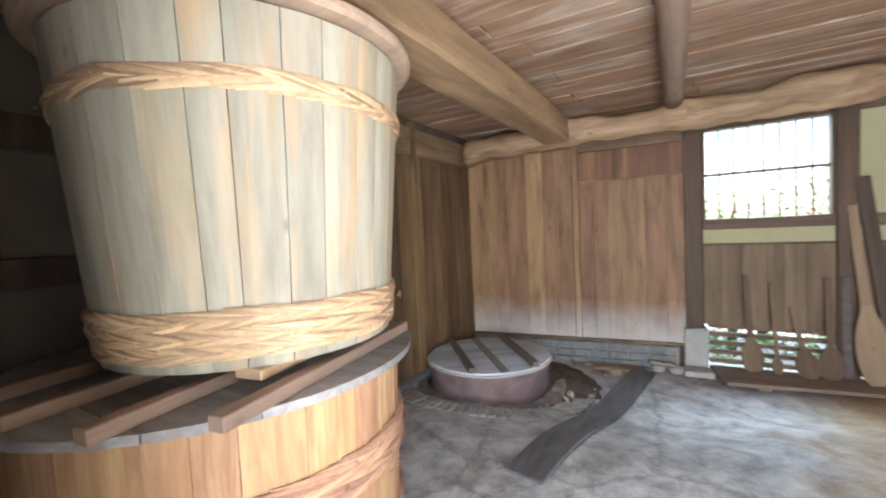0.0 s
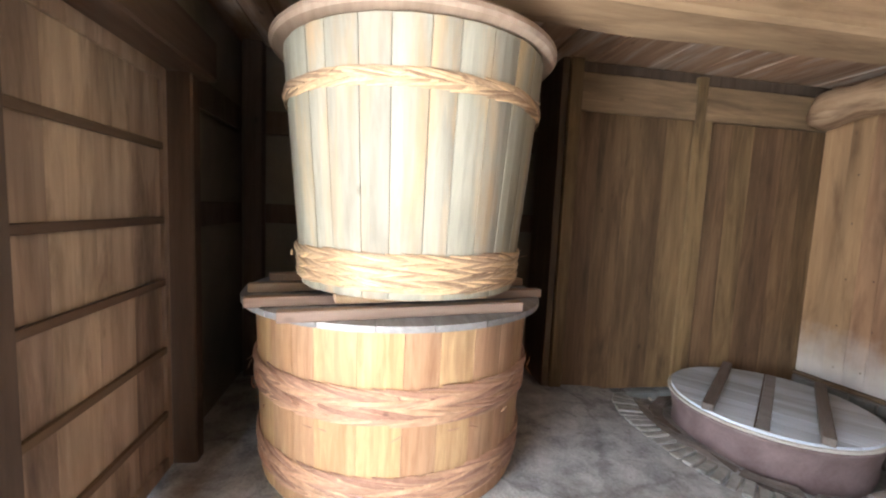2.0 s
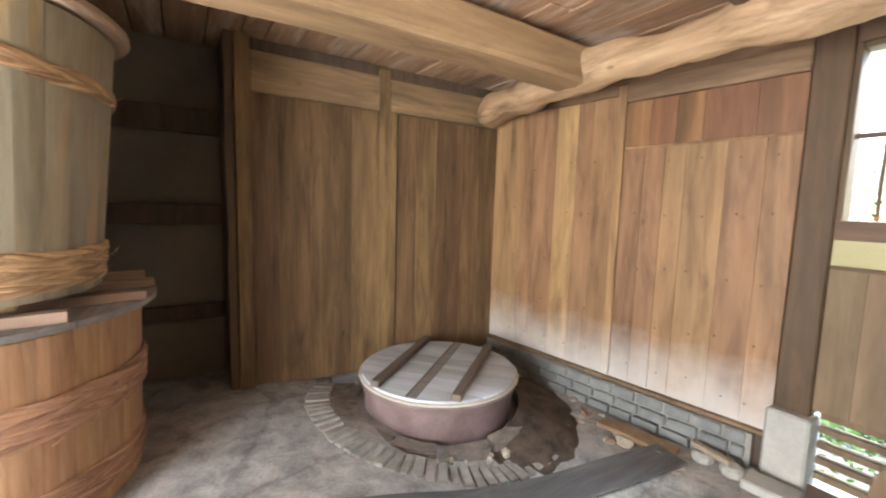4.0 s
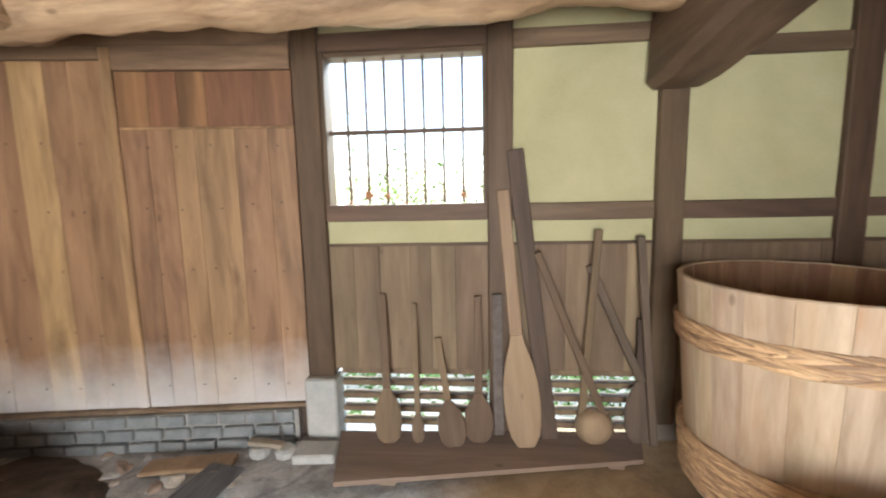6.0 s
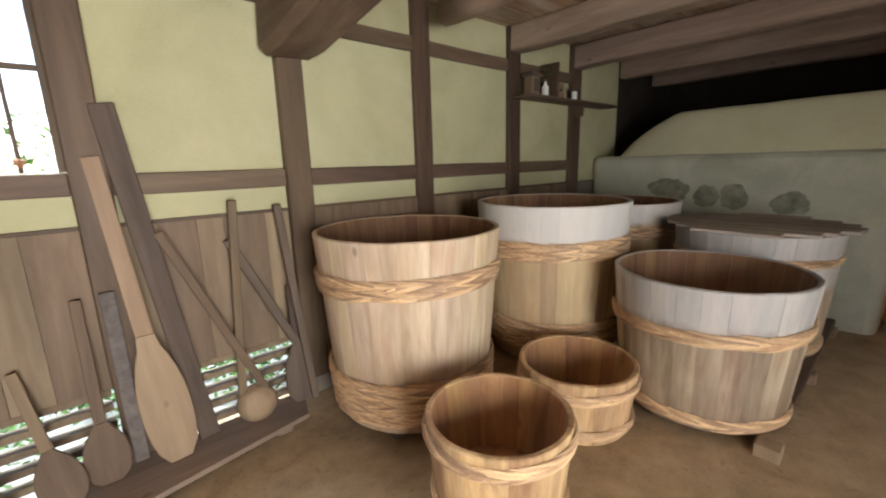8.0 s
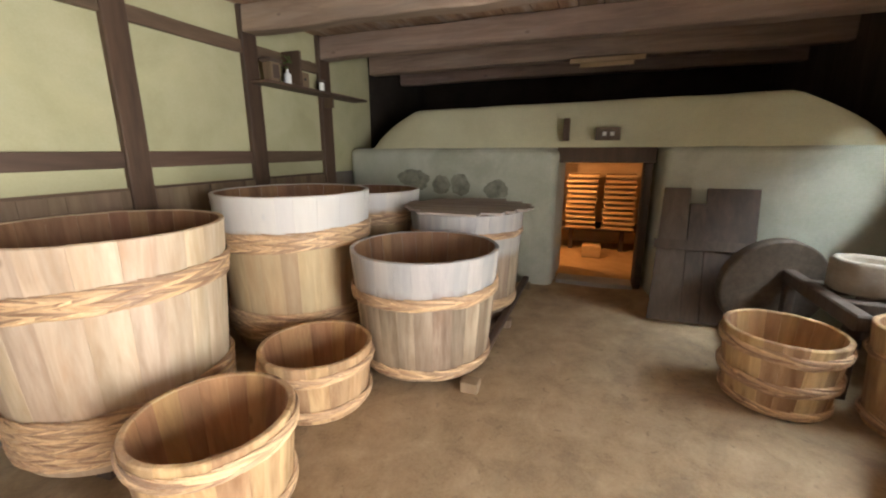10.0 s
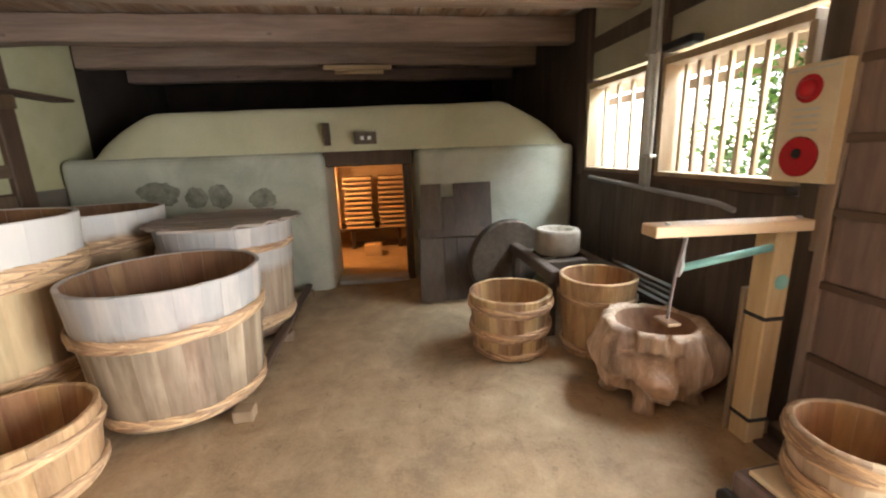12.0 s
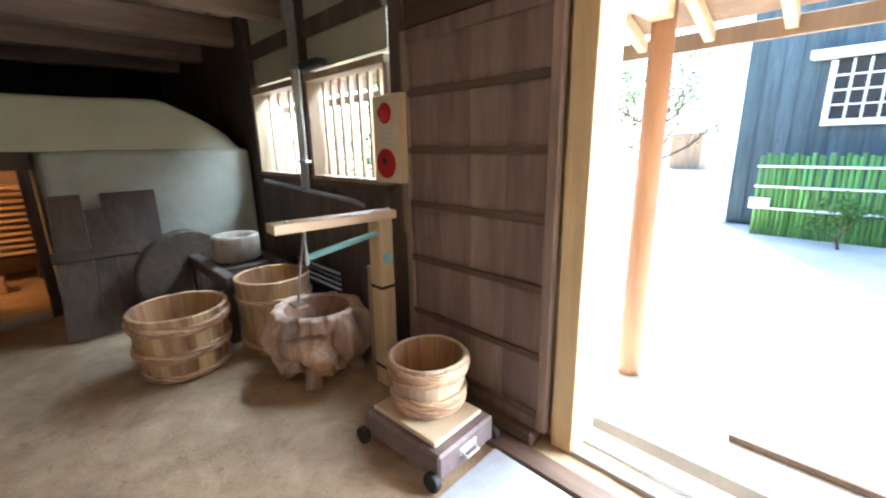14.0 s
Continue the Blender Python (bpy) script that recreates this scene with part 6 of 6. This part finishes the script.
def tree(name, x, y, z, h, seed, leaves, size, label, category="tree", branches=9, depth=2, bark=None):
    """A tapered trunk that forks into limbs and twigs, with leaves towards the tips."""
    t = base(name, pose(x, y, z), label, category, "trees and shrubs outside")
    rnd = random.Random(seed)
    b = bmesh.new()
    tips = []

    def grow(p, d, length, r, depth):
        pts = [p]
        for _ in range(4):
            d = (d + Vector((rnd.uniform(-0.3, 0.3), rnd.uniform(-0.3, 0.3), rnd.uniform(-0.1, 0.25)))).normalized()
            pts.append(pts[-1] + d * length / 4)
        tube(pts, [r, r * 0.9, r * 0.8, r * 0.7, r * 0.55], 5, b)
        if depth == 0:
            tips.append(pts[-1])
            return
        for _ in range(3):
            q = pts[rnd.choice((2, 3, 4))]
            nd = (d + Vector((rnd.uniform(-1, 1), rnd.uniform(-1, 1), rnd.uniform(-0.5, 0.7)))).normalized()
            grow(q, nd, length * 0.72, r * 0.55, depth - 1)

    trunk_pts = [Vector((0, 0, 0)), Vector((0.03, 0, h * 0.15)), Vector((0, 0.04, h * 0.35))]
    part("trunk", tube(trunk_pts, [h * 0.028, h * 0.022, h * 0.018], 10), M_POST, t, smooth=True)
    for k in range(branches):
        a = 2 * math.pi * k / branches + rnd.uniform(-0.3, 0.3)
        grow(trunk_pts[1 + k % 2], Vector((math.cos(a), math.sin(a), rnd.uniform(0.3, 1.2))).normalized(), h * 0.3, h * 0.009, depth)
    tagged(part("branchwork", b, bark or M_POST, t), kind="stuff")
    ob = new("crown", leaf_cloud(tips, leaves, h * 0.07, size, seed))
    ob.parent = t
    return t


tree("tree", 0.9, 7.6, -0.45, 3.0, 5, 3, 0.07, "bare twiggy shrub with a few green leaves outside the barred window", branches=11, depth=3, bark=M_TWIG)
tree("tree", -0.9, 8.2, -0.45, 3.2, 6, 3, 0.07, "twiggy tree with green leaves outside the barred window", branches=10, depth=3, bark=M_TWIG)
tree("shrub", 0.5, 7.3, -0.45, 2.5, 31, 16, 0.07, "green shrub behind the barred window", "shrub", 8)
tree("tree", 2.6, 8.6, -0.45, 3.4, 7, 8, 0.07, "small leafy tree behind the plaster wall", branches=8)
tree("tree", 4.9, -3.3, -0.04, 3.4, 8, 26, 0.09, "leafy green tree in the yard by the barred windows", branches=8)
tree("tree", 6.2, -3.6, -0.04, 3.6, 9, 26, 0.09, "leafy green tree in the yard", branches=8)
tree("tree", 6.5, -14.0, -0.04, 5.5, 10, 40, 0.14, "leafy green tree across the yard", branches=8)
tree("shrub", 1.15, -6.2, -0.04, 0.8, 11, 14, 0.06, "small pale flowering shrub before the bamboo fence", "shrub", 6)
shed = base("shed", pose(8.6, -26, -0.04), "small far shed with a dark tiled roof", "building")
part("wall", box(-0.8, 0.8, -0.8, 0.8, 0, 2.0, 0.01), M_TOOL_PALE, shed)
part("roof", quad_panel((-1.2, 1.2, 2.0), (1.2, 1.2, 2.0), (-1.2, 0, 2.6), (1.2, 0, 2.6), 0.08), M_ROOF, shed)
part("roof", quad_panel((-1.2, -1.2, 2.0), (1.2, -1.2, 2.0), (-1.2, 0, 2.6), (1.2, 0, 2.6), 0.08), M_ROOF, shed)
tree("tree", 5.0, -2.6, -0.04, 2.9, 21, 40, 0.1, "dense green shrub in the yard by the barred windows", branches=9)
tree("tree", 5.8, -4.6, -0.04, 3.2, 22, 40, 0.1, "dense green tree in the yard by the barred windows", branches=9)
tree("tree", 10.0, -17.0, -0.04, 6.5, 23, 40, 0.16, "leafy green tree far across the yard", branches=9)
rnd = random.Random(77)
ob = new("undergrowth", leaf_cloud([(rnd.uniform(-0.2, 2.9), rnd.uniform(5.9, 7.0), rnd.uniform(-0.35, 0.15)) for _ in range(200)], 20, 0.08, 0.06, 78))
tagged(ob, "low green undergrowth outside the louvres", "", "", "stuff")
# loose bamboo ends that stick out of the hoops
def sprigs(parent, r, z, count, length, material, seed):
    rnd = random.Random(seed)
    for _ in range(count):
        a = rnd.uniform(0, 2 * math.pi)
        b = a + rnd.choice((-1, 1)) * length / r * rnd.uniform(0.5, 1)
        r2 = r + rnd.uniform(0.02, 0.05)
        p = (r * math.cos(a) * 1.02, r * math.sin(a) * 1.02, z)
        q = (r2 * math.cos(b), r2 * math.sin(b), z + rnd.uniform(-0.03, 0.04))
        part("loose_end", tube([p, tuple((u + v) / 2 for u, v in zip(p, q)), q], [0.005, 0.004, 0.0015], 5, flat=0.4), material, parent)


sprigs(upper_vat, 0.695, 0.95, 9, 0.1, M_BAMBOO_PALE, 41)
sprigs(upper_vat, 0.645, 0.15, 10, 0.09, M_BAMBOO_PALE, 42)
sprigs(barrel, 0.82, 0.56, 26, 0.09, M_BAMBOO_RED, 43)
sprigs(barrel, 0.80, 0.45, 20, 0.06, M_BAMBOO_RED, 44)

# nails in the boarded wall
nail_mesh = mesh_of("nail", disc(0.006, 0, 0.003, 8, bevel=0.001), M_BLACK)
rnd = random.Random(15)
for x in (-2.3, -2.05, -1.85, -1.6, -1.38, -0.98, -0.77, -0.55, -0.33, -0.12):
    for z in (0.25, 0.62, 1.05, 1.5, 1.9):
        o = new("nail", nail_mesh)
        o.parent = hearth_wall
        o.matrix_basis = pose(x + rnd.uniform(-0.04, 0.04), -0.0135, z + rnd.uniform(-0.03, 0.03), 90, 0, 0)
